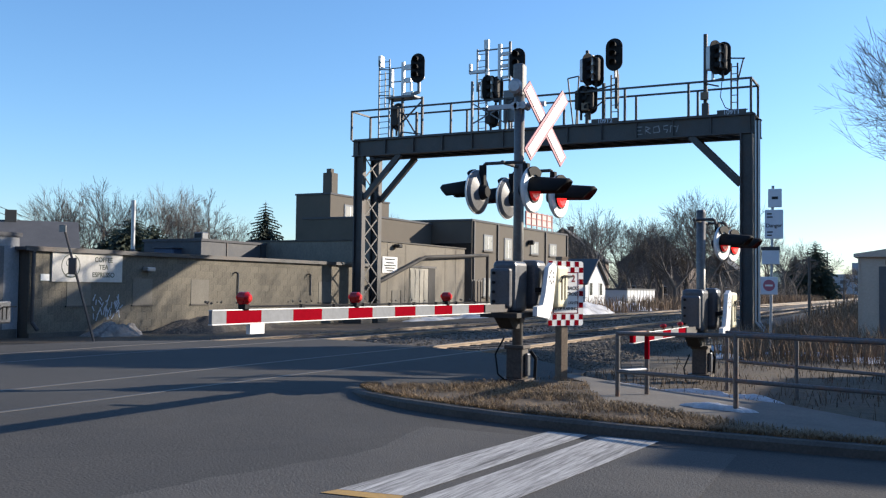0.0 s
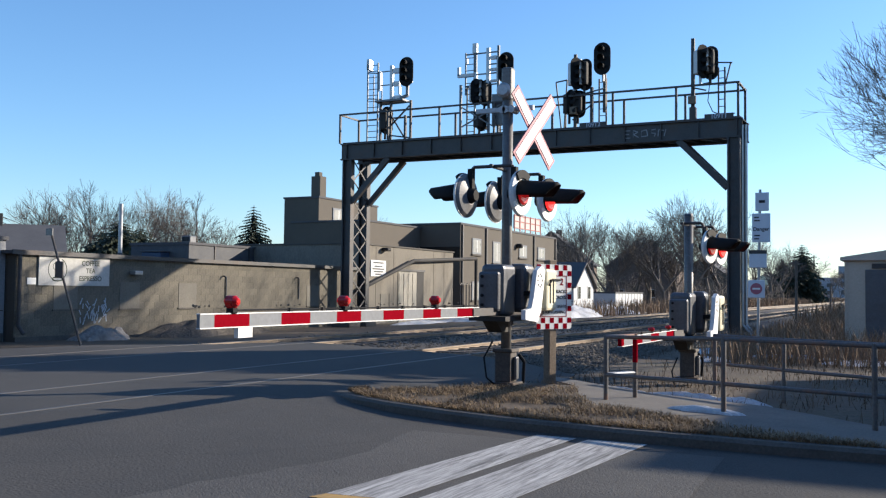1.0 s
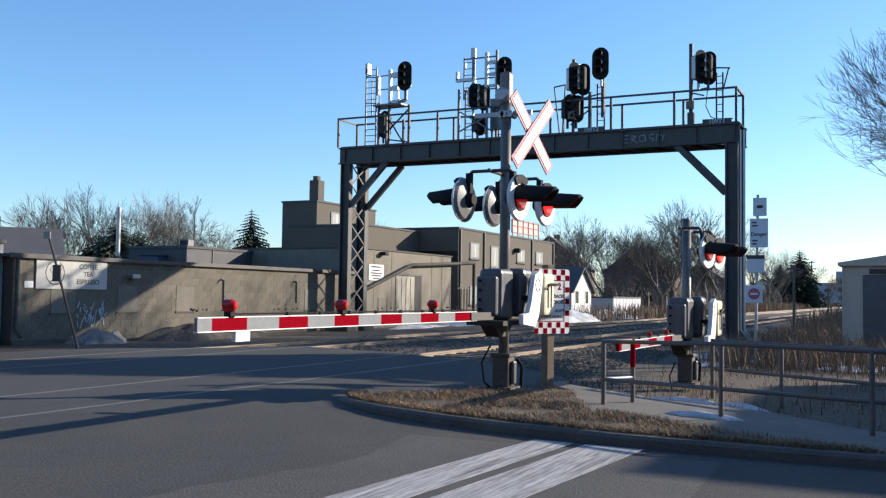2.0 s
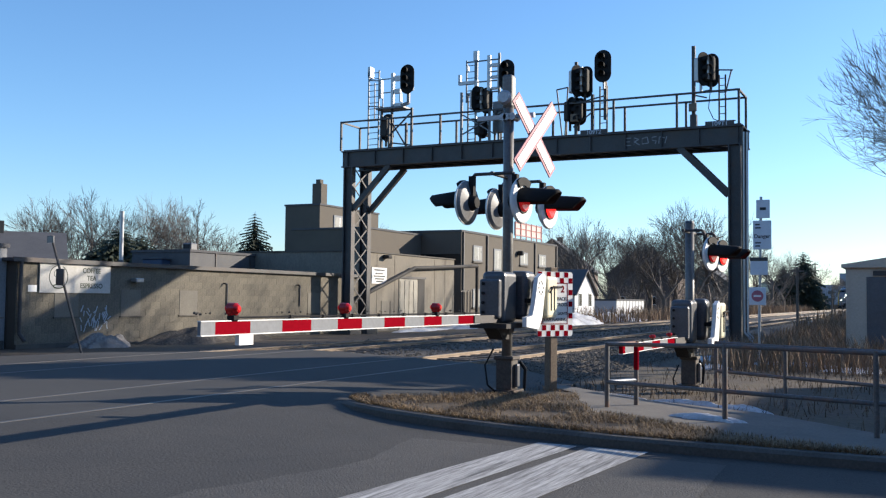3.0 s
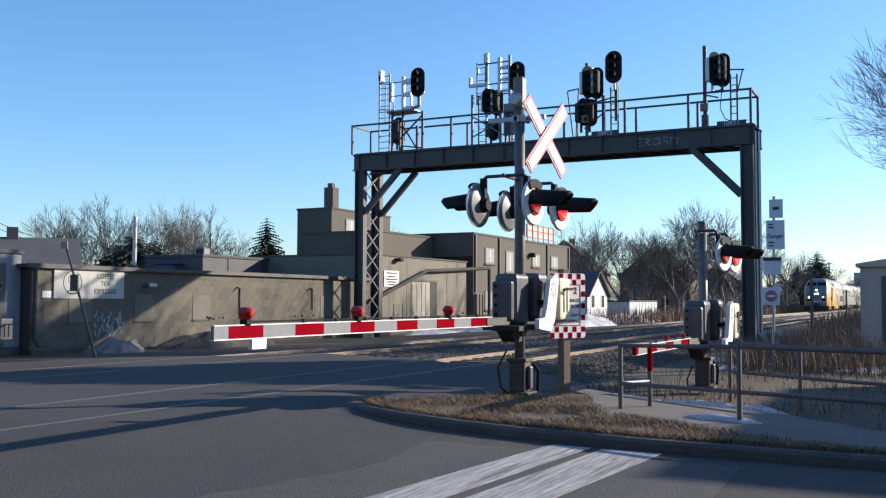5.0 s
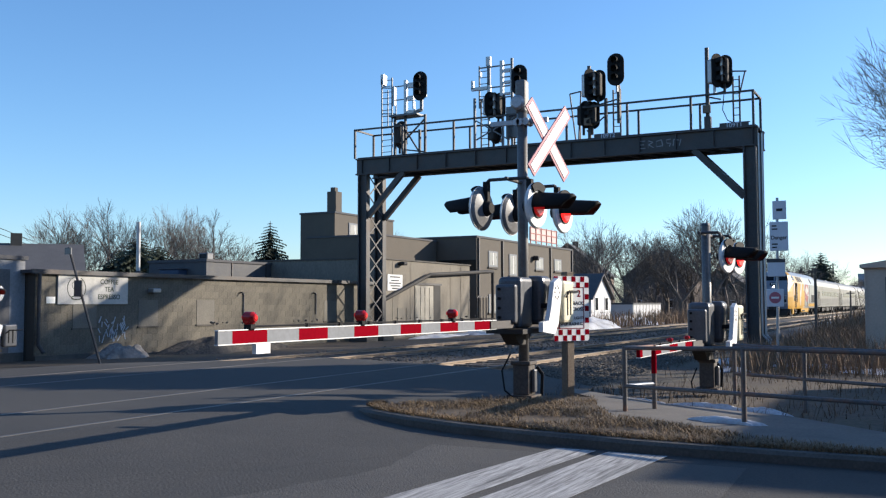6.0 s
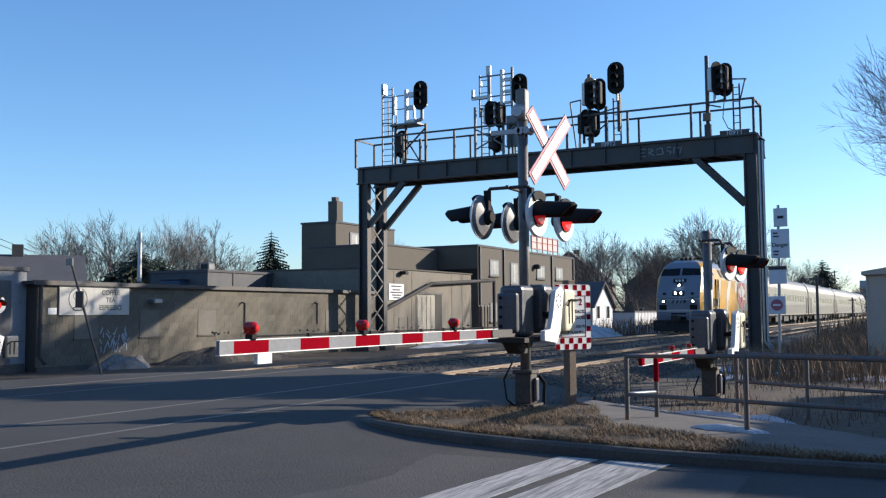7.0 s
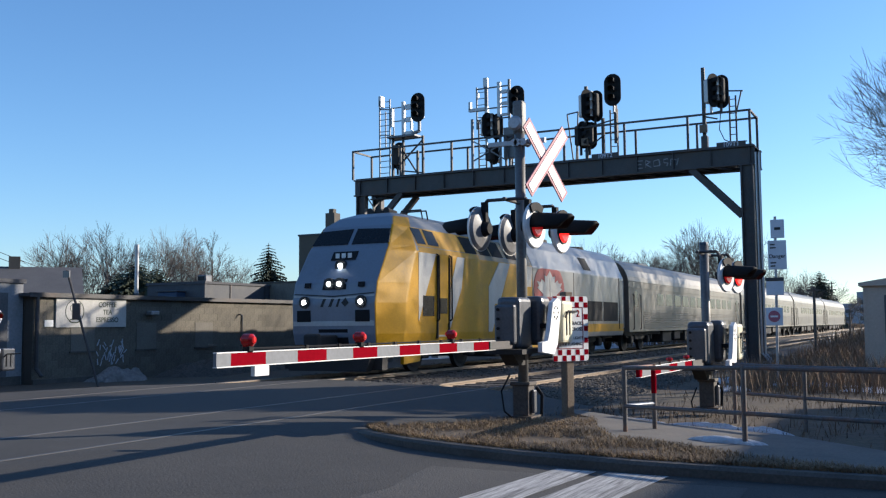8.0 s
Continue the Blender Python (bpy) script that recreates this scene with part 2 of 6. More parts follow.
def prism(bm, pts, axis, a, b):
    """A polygon of 2D points, drawn out along an axis from a to b. x: points are (y, z); y: (x, z); z: (x, y)."""
    def at(p, k):
        return {"x": (k, p[0], p[1]), "y": (p[0], k, p[1]), "z": (p[0], p[1], k)}[axis]
    lo = [bm.verts.new(at(p, a)) for p in pts]
    hi = [bm.verts.new(at(p, b)) for p in pts]
    n = len(pts)
    bm.faces.new(lo)
    bm.faces.new(hi[::-1])
    for i in range(n):
        bm.faces.new((lo[i], hi[i], hi[(i + 1) % n], lo[(i + 1) % n]))


def beam(bm, p, q, w, h):
    """A rectangular bar from p to q, w wide and h deep."""
    p, q = Vector(p), Vector(q)
    m = Matrix.Translation((p + q) / 2) @ (q - p).to_track_quat("Y", "Z").to_matrix().to_4x4()
    k = (q - p).length / 2
    box(bm, -w / 2, w / 2, -k, k, -h / 2, h / 2, m)


def part(name, bm, material, parent=None, label="", smooth=False):
    me = bpy.data.meshes.new(name)
    bmesh.ops.recalc_face_normals(bm, faces=bm.faces)
    bm.to_mesh(me)
    bm.free()
    me.materials.append(M[material] if isinstance(material, str) else material)
    if smooth:
        for f in me.polygons:
            f.use_smooth = True
    ob = new(name, me)
    if parent is not None:
        ob.parent = parent
    if label:
        ob["label"] = label
    return ob


def thing(name, label, category, m=None, group="", kind=""):
    e = new(name)
    e.empty_display_size = 0.2
    if m is not None:
        e.matrix_world = m
    return tagged(e, label, category, group, kind)


def setting(name, bm, material, label="", category=""):
    return tagged(part(name, bm, material), label, category, kind="structure")


def text(name, words, size, material, parent, m, depth=0.003, align="CENTER", label=""):
    cu = bpy.data.curves.new(name, "FONT")
    cu.body, cu.size, cu.extrude, cu.align_x, cu.align_y, cu.offset = words, size, depth, align, "CENTER", size * 0.018
    cu.materials.append(M[material])
    ob = new(name, cu)
    dg = bpy.context.evaluated_depsgraph_get()
    me = bpy.data.meshes.new_from_object(ob.evaluated_get(dg))
    bpy.data.objects.remove(ob)
    o = new(name, me)
    o.parent = parent
    o.matrix_basis = m
    if label:
        o["label"] = label
    return o


BM = bmesh.new
# distance haze is put into this pale bluish wall colour
M["far_block"] = mat("hazy_wall", (0.3, 0.33, 0.38), (0.26, 0.29, 0.34), 0.9, bump=0)
M["cream_door"] = mat("pale_steel_door", (0.3, 0.28, 0.23), (0.22, 0.2, 0.165), 0.6, scale=2, fine=30, bump=0.05, stains=((0.15, 0.13, 0.1), 0.4, 1.5))


# ---- ground, road, path ----
bm = BM()
vs = [bm.verts.new(p) for p in ((-3000, -3000, -0.1), (3000, -3000, -0.1), (3000, 3000, -0.1), (-3000, 3000, -0.1))]
bm.faces.new(vs)
setting("ground", bm, "ground", "brown winter earth with patches of dead grass", "ground")

# asphalt: it rises a hand's width to the rails
STATIONS = [(-70, 0, 5), (-20, 0, 11), (-16.9, 0.02, 13.3), (-15.3, 0.099, 14.8), (-13.6, 0.103, 16.4), (-12.7, 0.103, 18.3), (-10, 0.103, 17.5),
            (-7.4, 0.103, 16.3), (-6.3, 0.04, 16), (-4.9, 0, 14.6), (-4.5, 0, 12.6), (-1, 0, 9.6), (40, 0, 9.3)]
bm = BM()
rows_ = []
for x, z, y in STATIONS:
    rows_.append([bm.verts.new((x, y, z - 0.14)), bm.verts.new((x, y, z)), bm.verts.new((x, 0.0, z)), bm.verts.new((x, -60, 0))])
for a, b in zip(rows_, rows_[1:]):
    for i in range(3):
        bm.faces.new((a[i], a[i + 1], b[i + 1], b[i]))
setting("road", bm, "asphalt", "grey worn asphalt road crossing the railway tracks", "road")

KERB = [(-6.0, 10.35), (-6.28, 10.08), (-6.2, 9.77), (-5.75, 9.34), (-5.17, 9.03), (-4.33, 8.71), (-3.62, 8.52), (-3.03, 8.42), (-2.45, 8.33), (-1.76, 8.28), (-1.03, 8.25), (-0.34, 8.25), (8, 8.2), (40, 8.0)]


def inset(pts, d):
    out = []
    for i, p in enumerate(pts):
        a, b = Vector(pts[max(i - 1, 0)]), Vector(pts[min(i + 1, len(pts) - 1)])
        t = (b - a).normalized()
        out.append((p[0] - t.y * d, p[1] + t.x * d))
    return out


IN = inset(KERB, 0.16)
bm = BM()
for k in range(len(KERB) - 1):
    a, b, c, d = KERB[k], KERB[k + 1], IN[k + 1], IN[k]
    h0, h1 = (0.015 + 0.085 * min(1, k / 3)), (0.015 + 0.085 * min(1, (k + 1) / 3))
    lip = 0.03
    q = [bm.verts.new((p[0], p[1], z)) for p, z in ((a, -0.05), (b, -0.05), (b, h1 - lip), (a, h0 - lip))]
    e = inset(KERB, 0.03)
    r = [bm.verts.new((p[0], p[1], z)) for p, z in ((e[k], h0), (e[k + 1], h1), (c, h1), (d, h0))]
    bm.faces.new(q)
    bm.faces.new((q[3], q[2], r[1], r[0]))
    bm.faces.new(r)
bmesh.ops.remove_doubles(bm, verts=bm.verts, dist=0.001)
setting("kerb", bm, "concrete", "weathered concrete kerb along the road", "kerb")

def slab(bm, pts, z0, z1):
    """A flat slab over a concave outline: top and sides."""
    n = len(pts)
    hi = [bm.verts.new((x, y, z1)) for x, y in pts]
    lo = [bm.verts.new((x, y, z0)) for x, y in pts]
    live = list(range(n))
    area = sum(pts[i][0] * pts[(i + 1) % n][1] - pts[(i + 1) % n][0] * pts[i][1] for i in range(n))
    if area < 0:
        live.reverse()

    def side(a, b, c):
        return (b[0] - a[0]) * (c[1] - a[1]) - (b[1] - a[1]) * (c[0] - a[0])
    while len(live) > 2:
        for k in range(len(live)):
            i, j, m = live[k - 1], live[k], live[(k + 1) % len(live)]
            a, b, c = pts[i], pts[j], pts[m]
            if side(a, b, c) <= 0:
                continue
            if any(side(a, b, pts[q]) >= 0 and side(b, c, pts[q]) >= 0 and side(c, a, pts[q]) >= 0 for q in live if q not in (i, j, m)):
                continue
            bm.faces.new((hi[i], hi[j], hi[m]))
            live.pop(k)
            break
        else:
            break
    for i in range(n):
        j = (i + 1) % n
        bm.faces.new((lo[i], lo[j], hi[j], hi[i]))


# verge: raised earth with dry grass inside the kerb
PATH_LOW = [(40, 8.55), (-0.36, 8.7), (-1.48, 9.15), (-2.29, 9.7), (-3.25, 10.3), (-3.7, 11.2), (-4.1, 12.25)]
BACK = [(-4.7, 12.3), (-5.3, 11.5), (-5.9, 10.6)]
VERGE = IN + PATH_LOW + BACK
bm = BM()
slab(bm, VERGE, -0.12, 0.07)
setting("verge", bm, "ground", "earth verge with matted dead grass inside the kerb", "verge")

bm = BM()
PATH_UP = [(-5.3, 14.6), (-4.78, 13.4), (-2.97, 11.85), (-1.52, 11.2), (-0.41, 10.1), (40, 9.9)]
slab(bm, PATH_LOW + [(-4.9, 13.2)] + PATH_UP, -0.12, 0.066)
setting("pavement", bm, "path", "narrow concrete footpath beside the crossing", "pavement")

# a paler, coarser patch of newer asphalt with an uneven edge
rg_ = random.Random(9)
edge = [(-4.2 - 0.2 * math.sin(k * 0.35) + rg_.uniform(-0.04, 0.04), 3.4 + k * 0.24) for k in range(20)]
bm = BM()
bm.faces.new([bm.verts.new((x, y, 0.004)) for x, y in edge + [(-1.4, 7.9), (-1.2, 3.4)]])
bmesh.ops.triangulate(bm, faces=bm.faces)
setting("road_patch", bm, "asphalt_patch", "paler coarse asphalt repair in the road", "road")
# road markings
bm = BM()
for a, b, c, d in (((-3.39, 5.2), (-2.93, 5.25), (-2.74, 8.22), (-3.12, 8.24)), ((-2.86, 4.6), (-2.36, 4.6), (-2.1, 8.2), (-2.63, 8.21))):
    bm.faces.new([bm.verts.new((x, y, 0.009)) for x, y in (a, b, c, d)])
tagged(part("crosswalk_marking", bm, "paint"), "worn white crosswalk bars on the asphalt", "road marking", kind="structure")
bm = BM()
bm.faces.new([bm.verts.new((x, y, 0.009)) for x, y in ((-3.43, 5.06), (-2.9, 5.1), (-2.93, 5.243), (-3.39, 5.193))])
tagged(part("yellow_marking", bm, "yellow_paint"), "worn yellow road paint", "road marking", kind="structure")
# ---- tracks ----
TRACKS = (-8.42, -13.12)
bm = BM()
prism(bm, [(-5.4, -0.12), (-6.6, 0.0), (-15.2, 0.0), (-16.6, -0.12)], "y", 15.2, 900)
prism(bm, [(-5.4, -0.12), (-6.6, 0.0), (-15.2, 0.0), (-16.6, -0.12)], "y", -400, -30)
setting("ballast", bm, "ballast", "grey-brown crushed stone ballast bed under the tracks", "ballast")


def rail(x, parent):
    bm = BM()
    prof = [(-0.07, -0.06), (0.07, -0.06), (0.07, -0.045), (0.012, -0.02), (0.012, 0.06), (0.036, 0.07), (0.036, 0.1), (-0.036, 0.1), (-0.036, 0.07), (-0.012, 0.06), (-0.012, -0.02), (-0.07, -0.045)]
    prism(bm, [(x + a, b) for a, b in prof], "y", -400, 900)
    r = part("rail", bm, "rail", parent, "brown rusted rail web")
    bm = BM()
    box(bm, x - 0.034, x + 0.034, -400, 900, 0.1, 0.106)
    part("rail_head", bm, "railtop", r, "polished running surface")


sl = BM()
rbox(sl, -1.3, 1.3, -0.11, 0.11, -0.12, 0.03, 0.012, 1)
SLEEPER = bpy.data.meshes.new("sleeper")
bmesh.ops.recalc_face_normals(sl, faces=sl.faces)
sl.to_mesh(SLEEPER)
sl.free()
SLEEPER.materials.append(M["sleeper"])
for tx in TRACKS:
    tr_ = thing("railway_track", "rusty steel rails on dark timber sleepers in ballast", "railway track", group="tracks through the crossing", kind="structure")
    for s in (-0.7525, 0.7525):
        rail(tx + s, tr_)
    for k in range(140):
        o = new("sleeper", SLEEPER)
        o.parent = tr_
        o.matrix_basis = pose(tx + random.uniform(-0.03, 0.03), 16.6 + k * 0.56 + (1.4 if tx < -10 else 0), random.uniform(-0.012, 0.008), 0, 0, random.uniform(-1, 1))


# ---- signal gantry ----
GY, GB = 31.0, 32.2


def gantry():
    g = thing("signal_gantry", "dark grey steel signal gantry with walkway and railings over the tracks", "signal gantry")
    for y in (GY, GB):
        bm = BM()
        zc = 6.56
        box(bm, -19.75, -4.95, y - 0.03, y + 0.03, 6.25, 6.86)
        for z0 in (6.24, 6.82):
            box(bm, -19.76, -4.94, y - 0.12, y + 0.12, z0, z0 + 0.045)
        for k in range(13):
            x = -19.5 + k * 1.2
            box(bm, x - 0.012, x + 0.012, y - 0.11, y + 0.11, 6.285, 6.82)
        part("girder", bm, "gantry", g)
        for xc in (-19.45, -5.2):
            bm = BM()
            prism(bm, [(xc + u, y + v) for u, v in ((-0.195, -0.13), (-0.145, -0.13), (-0.145, -0.02), (0.145, -0.02), (0.145, -0.13), (0.195, -0.13),
                                                    (0.195, 0.13), (0.145, 0.13), (0.145, 0.02), (-0.145, 0.02), (-0.145, 0.13), (-0.195, 0.13))], "z", -0.05, 6.24)
            part("column", bm, "gantry", g)
            bm = BM()
            s = 1 if xc < -10 else -1
            beam(bm, (xc + s * 0.2, y, 4.65), (xc + s * 1.75, y, 6.25), 0.16, 0.2)
            part("brace", bm, "gantry", g)
            bm = BM()
            rbox(bm, xc - 0.4, xc + 0.4, y - 0.4, y + 0.4, -0.12, 0.08, 0.03)
            part("footing", bm, "concrete", g, "concrete footing")
    for xc in (-19.45, -5.2):
        bm = BM()
        s = 0.16 if xc < -10 else -0.16
        for k in range(8):
            za, zb = 0.2 + k * 0.75, 0.95 + k * 0.75
            beam(bm, (xc + s, GY + 0.1, za), (xc + s, GB - 0.1, zb), 0.012, 0.06)
            beam(bm, (xc + s + 0.014, GY + 0.1, zb), (xc + s + 0.014, GB - 0.1, za), 0.012, 0.06)
        part("lattice", bm, "gantry", g, "crossed flat-bar lattice")
    bm = BM()
    box(bm, -19.7, -5.0, GY - 0.05, GB + 0.05, 6.87, 6.91)
    for k in range(23):
        x = -19.5 + k * 0.62
        beam(bm, (x, GY, 6.3), (x + 0.62, GB, 6.3), 0.05, 0.05)
    part("deck", bm, "gantry", g)
    posts = (-19.8, -17.7, -15.56, -13.4, -11.23, -9.1, -7.0, -5.06)
    for y in (GY - 0.08, GB + 0.08):
        for x in posts:
            bm = BM()
            box(bm, x - 0.035, x + 0.035, y - 0.035, y + 0.035, 6.88, 7.98)
            part("railing_post", bm, "gantry", g)
        bm = BM()
        box(bm, -19.84, -5.02, y - 0.03, y + 0.03, 7.95, 8.01)
        part("top_rail", bm, "gantry", g)
    for x in (-19.8, -5.06):
        bm = BM()
        box(bm, x - 0.03, x + 0.03, GY - 0.08, GB + 0.08, 7.952, 8.012)
        part("end_rail", bm, "gantry", g)
    # faded graffiti strokes on the girder
    gr = [(-8.7, 6.42, -8.7, 6.66), (-8.7, 6.66, -8.52, 6.66), (-8.7, 6.54, -8.56, 6.54), (-8.7, 6.42, -8.52, 6.42), (-8.42, 6.42, -8.42, 6.66), (-8.42, 6.66, -8.26, 6.6), (-8.26, 6.6, -8.42, 6.52), (-8.4, 6.52, -8.24, 6.42),
          (-8.15, 6.44, -8.15, 6.62), (-8.15, 6.62, -7.98, 6.66), (-7.98, 6.66, -7.94, 6.46), (-7.94, 6.46, -8.15, 6.44), (-7.82, 6.64, -7.68, 6.66), (-7.82, 6.64, -7.82, 6.54), (-7.82, 6.54, -7.68, 6.52), (-7.68, 6.52, -7.72, 6.42), (-7.6, 6.42, -7.58, 6.64), (-7.58, 6.64, -7.4, 6.6), (-7.4, 6.42, -7.34, 6.64)]
    for k, (xa, za, xb, zb) in enumerate(gr):
        bm = BM()
        beam(bm, (xa, GY - 0.036 - 0.001 * (k % 2), za), (xb, GY - 0.036 - 0.001 * (k % 2), zb), 0.008, 0.03)
        part("graffiti_stroke", bm, "faded_graffiti", g, "faded pale graffiti")
    # conduits down the near column
    bm = BM()
    for k, x in enumerate((-4.9, -4.8)):
        pipe(bm, [(x, GY - 0.16, 6.6), (x, GY - 0.16, 0.35), (x + 0.35, GY - 0.5, 0.02), (x + 0.6, GY - 0.7, -0.1)], 0.035, 6)
    part("conduit", bm, "galv", g, "bright galvanised cable conduits")
    return g


gantry()


def oval(w, h, n=20):
    """The outline of a tall plate with round ends."""
    r = w / 2
    pts = []
    for k in range(n + 1):
        t = math.pi * k / n
        pts.append((r * math.cos(t), h / 2 - r + r * math.sin(t)))
    for k in range(n + 1):
        t = math.pi + math.pi * k / n
        pts.append((r * math.cos(t), -(h / 2 - r) + r * math.sin(t)))
    return pts


def hood(b, z, r, a, k):
    n = 10
    for i in range(n):
        t0, t1 = math.pi * (-0.15 + 1.3 * i / n), math.pi * (-0.15 + 1.3 * (i + 1) / n)
        q = [(r * math.cos(t), -k if f else -a, z + r * math.sin(t)) for f, t in ((0, t0), (0, t1), (1, t1), (1, t0))]
        b.faces.new([b.verts.new(p) for p in q])
    bmesh.ops.remove_doubles(b, verts=b.verts, dist=0.001)
    bmesh.ops.solidify(b, geom=list(b.faces), thickness=0.012)
    return b


def signal_head(parent, m, h=1.1, w=0.58, case="signal_alu"):
    """Backboard in the xz plane of m; it shines towards -y."""
    bm = BM()
    prism(bm, oval(w, h), "y", -0.015, 0.015)
    s = part("backboard", bm, "black", parent, "black oval signal backboard")
    s.matrix_basis = m
    bm = BM()
    rbox(bm, -0.14, 0.14, 0.02, 0.32, -h * 0.36, h * 0.36, 0.05)
    tube(bm, (0, 0.12, -h * 0.36), (0, 0.12, -h * 0.36 - 0.35), 0.045, 8)
    part("housing", bm, case, s, "painted lamp housing")
    for k in (-1, 0, 1):
        part("hood", hood(BM(), k * 0.29, 0.12, 0.015, 0.27), "black", s)
        bm = BM()
        tube(bm, (0, -0.012, k * 0.29), (0, -0.03, k * 0.29), 0.1, 16)
        part("lens", bm, "black", s)


def ladder(parent, x0, x1, y, z0, z1, material):
    for x in (x0, x1):
        bm = BM()
        box(bm, x - 0.025, x + 0.025, y - 0.02, y + 0.02, z0, z1)
        part("ladder_rail", bm, material, parent)
    k = z0 + 0.2
    while k < z1 - 0.05:
        bm = BM()
        tube(bm, (x0, y, k), (x1, y, k), 0.014, 6)
        part("rung", bm, material, parent)
        k += 0.23


def bars(parent, name, lines, material, w=0.05):
    for p, q in lines:
        bm = BM()
        beam(bm, p, q, w, w)
        part(name, bm, material, parent)


def plate(parent, name, x0, x1, y0, y1, z0, z1, material):
    bm = BM()
    box(bm, x0, x1, y0, y1, z0, z1)
    return part(name, bm, material, parent)


def signal_group(label):
    return thing("railway_signal", label, "railway signal", group="railway signals on the gantry")


D6 = 6.905
# first group: white ladder, cage and two heads
s = signal_group("railway signal on a white ladder cage above the walkway")
S3 = GY + 0.3
ladder(s, -18.83, -18.38, S3, D6, 9.95, "alu")
bars(s, "upright", [((-17.8, S3, D6), (-17.8, S3, 9.75)), ((-18.25, S3, D6), (-18.25, S3, 8.4)), ((-16.95, S3, D6), (-16.95, S3, 8.4)), ((-17.18, S3, D6), (-17.18, S3, 7.85))], "gantry", 0.08)
bars(s, "cage_bar", [((-18.4, S3, z), (-17.8, S3, z)) for z in (9.58, 9.06)] + [((-18.38, S3 + 0.3, D6), (-18.38, S3 + 0.3, 9.6)), ((-18.83, S3 + 0.45, 8.2), (-18.83, S3 + 0.45, 9.6)), ((-18.83, S3, 9.6), (-18.38, S3 + 0.3, 9.6)), ((-18.83, S3, 8.6), (-18.38, S3 + 0.3, 8.6))], "alu", 0.035)
bars(s, "crossbar", [((-18.25, S3, 8.32), (-16.95, S3, 8.34)), ((-17.8, S3, 7.5), (-16.95, S3, 8.25)), ((-17.75, S3, 7.12), (-17.0, S3, 7.0)), ((-17.8, S3, 7.9), (-17.2, S3, 7.0))], "gantry", 0.05)
for x0, x1, z0, z1 in ((-17.84, -17.7, 8.5, 9.8), (-17.7, -17.4, 9.45, 9.68), (-17.7, -17.4, 8.97, 9.18), (-17.7, -17.3, 8.48, 8.64), (-17.47, -17.38, 8.64, 8.97), (-18.32, -18.22, 8.85, 9.62)):
    plate(s, "frame_channel", x0, x1 - 0.03, S3 - 0.05, S3 + 0.07, z0 + 0.02, z1 - 0.02, "signal_alu")
plate(s, "platform", -18.4, -17.2, S3 - 0.2, S3 + 0.4, 8.4, 8.47, "alu")
plate(s, "cage_plate", -18.88, -18.76, S3 - 0.02, S3 + 0.25, 9.72, 10.12, "signal_alu")
signal_head(s, pose(-17.0, GY, 9.42, 0, 0, 0))
bars(s, "head_stem", [((-17.0, GY + 0.12, 8.55), (-17.0, GY + 0.12, 8.95)), ((-17.0, GY + 0.12, 8.55), (-17.4, S3, 8.52))], "alu", 0.1)
signal_head(s, pose(-18.0, GY + 0.35, 7.72, 0, 0, 180), 1.06, 0.5, case="dark")
# second group, partly behind the crossing mast
s = signal_group("railway signal with white cage plates above the walkway")
ladder(s, -14.7, -14.36, S3, 8.4, 9.95, "alu")
ladder(s, -14.75, -14.45, S3 + 0.25, D6, 8.75, "gantry")
ladder(s, -13.45, -13.15, S3 + 0.3, D6, 8.6, "gantry")
bars(s, "upright", [((-14.3, S3, 8.2), (-14.3, S3, 9.95)), ((-13.41, S3, D6), (-13.41, S3, 10.1)), ((-13.78, S3, D6), (-13.78, S3, 8.8)), ((-14.75, GY, D6), (-14.75, GY, 8.72))], "alu", 0.08)
bars(s, "cage_bar", [((-14.68, S3, z), (-13.41, S3, z)) for z in (9.88, 9.12, 8.72)] + [((-14.3, S3, 8.5), (-13.78, S3, 8.9)), ((-14.7, S3, 8.75), (-14.3, S3, 8.45)), ((-14.7, GY, 7.2), (-13.2, GY, 7.9)), ((-14.7, GY, 7.9), (-13.4, GY, 7.1)), ((-13.78, S3, 9.45), (-13.41, S3, 9.45))], "alu", 0.045)
for x0, x1, z0, z1 in ((-13.87, -13.72, 8.72, 10.07), (-13.72, -13.46, 9.6, 9.76), (-13.72, -13.46, 9.18, 9.32), (-13.72, -13.46, 8.78, 8.9), (-13.47, -13.4, 8.8, 9.76), (-14.42, -14.22, 9.9, 10.28), (-14.7, -14.6, 9.55, 9.75), (-15.02, -14.9, 9.12, 9.46), (-15.02, -14.3, 9.05, 9.2), (-14.36, -14.22, 8.95, 9.22)):
    plate(s, "frame_channel", x0, x1 - 0.03, S3 - 0.05, S3 + 0.07, z0 + 0.02, z1 - 0.02, "signal_alu")
plate(s, "relay_box", -13.55, -13.12, GY + 0.05, GY + 0.3, 7.2, 8.3, "alu")
signal_head(s, pose(-14.12, GY, 8.42, 0, 0, 58), 0.95, 0.52)
signal_head(s, pose(-13.9, GY + 0.3, 8.42, 0, 0, 180), 0.95, 0.46, case="dark")
# bright plate added for the sunlit edge of the lamp housing
plate(s, "sunlit_edge", -13.98, -13.92, GY - 0.12, GY + 0.02, 8.05, 8.82, "signal_alu")
signal_head(s, pose(-13.0, GY, 9.2))
signal_head(s, pose(-14.05, GY + 0.3, 7.45, 0, 0, 160), 0.8, 0.5, case="dark")
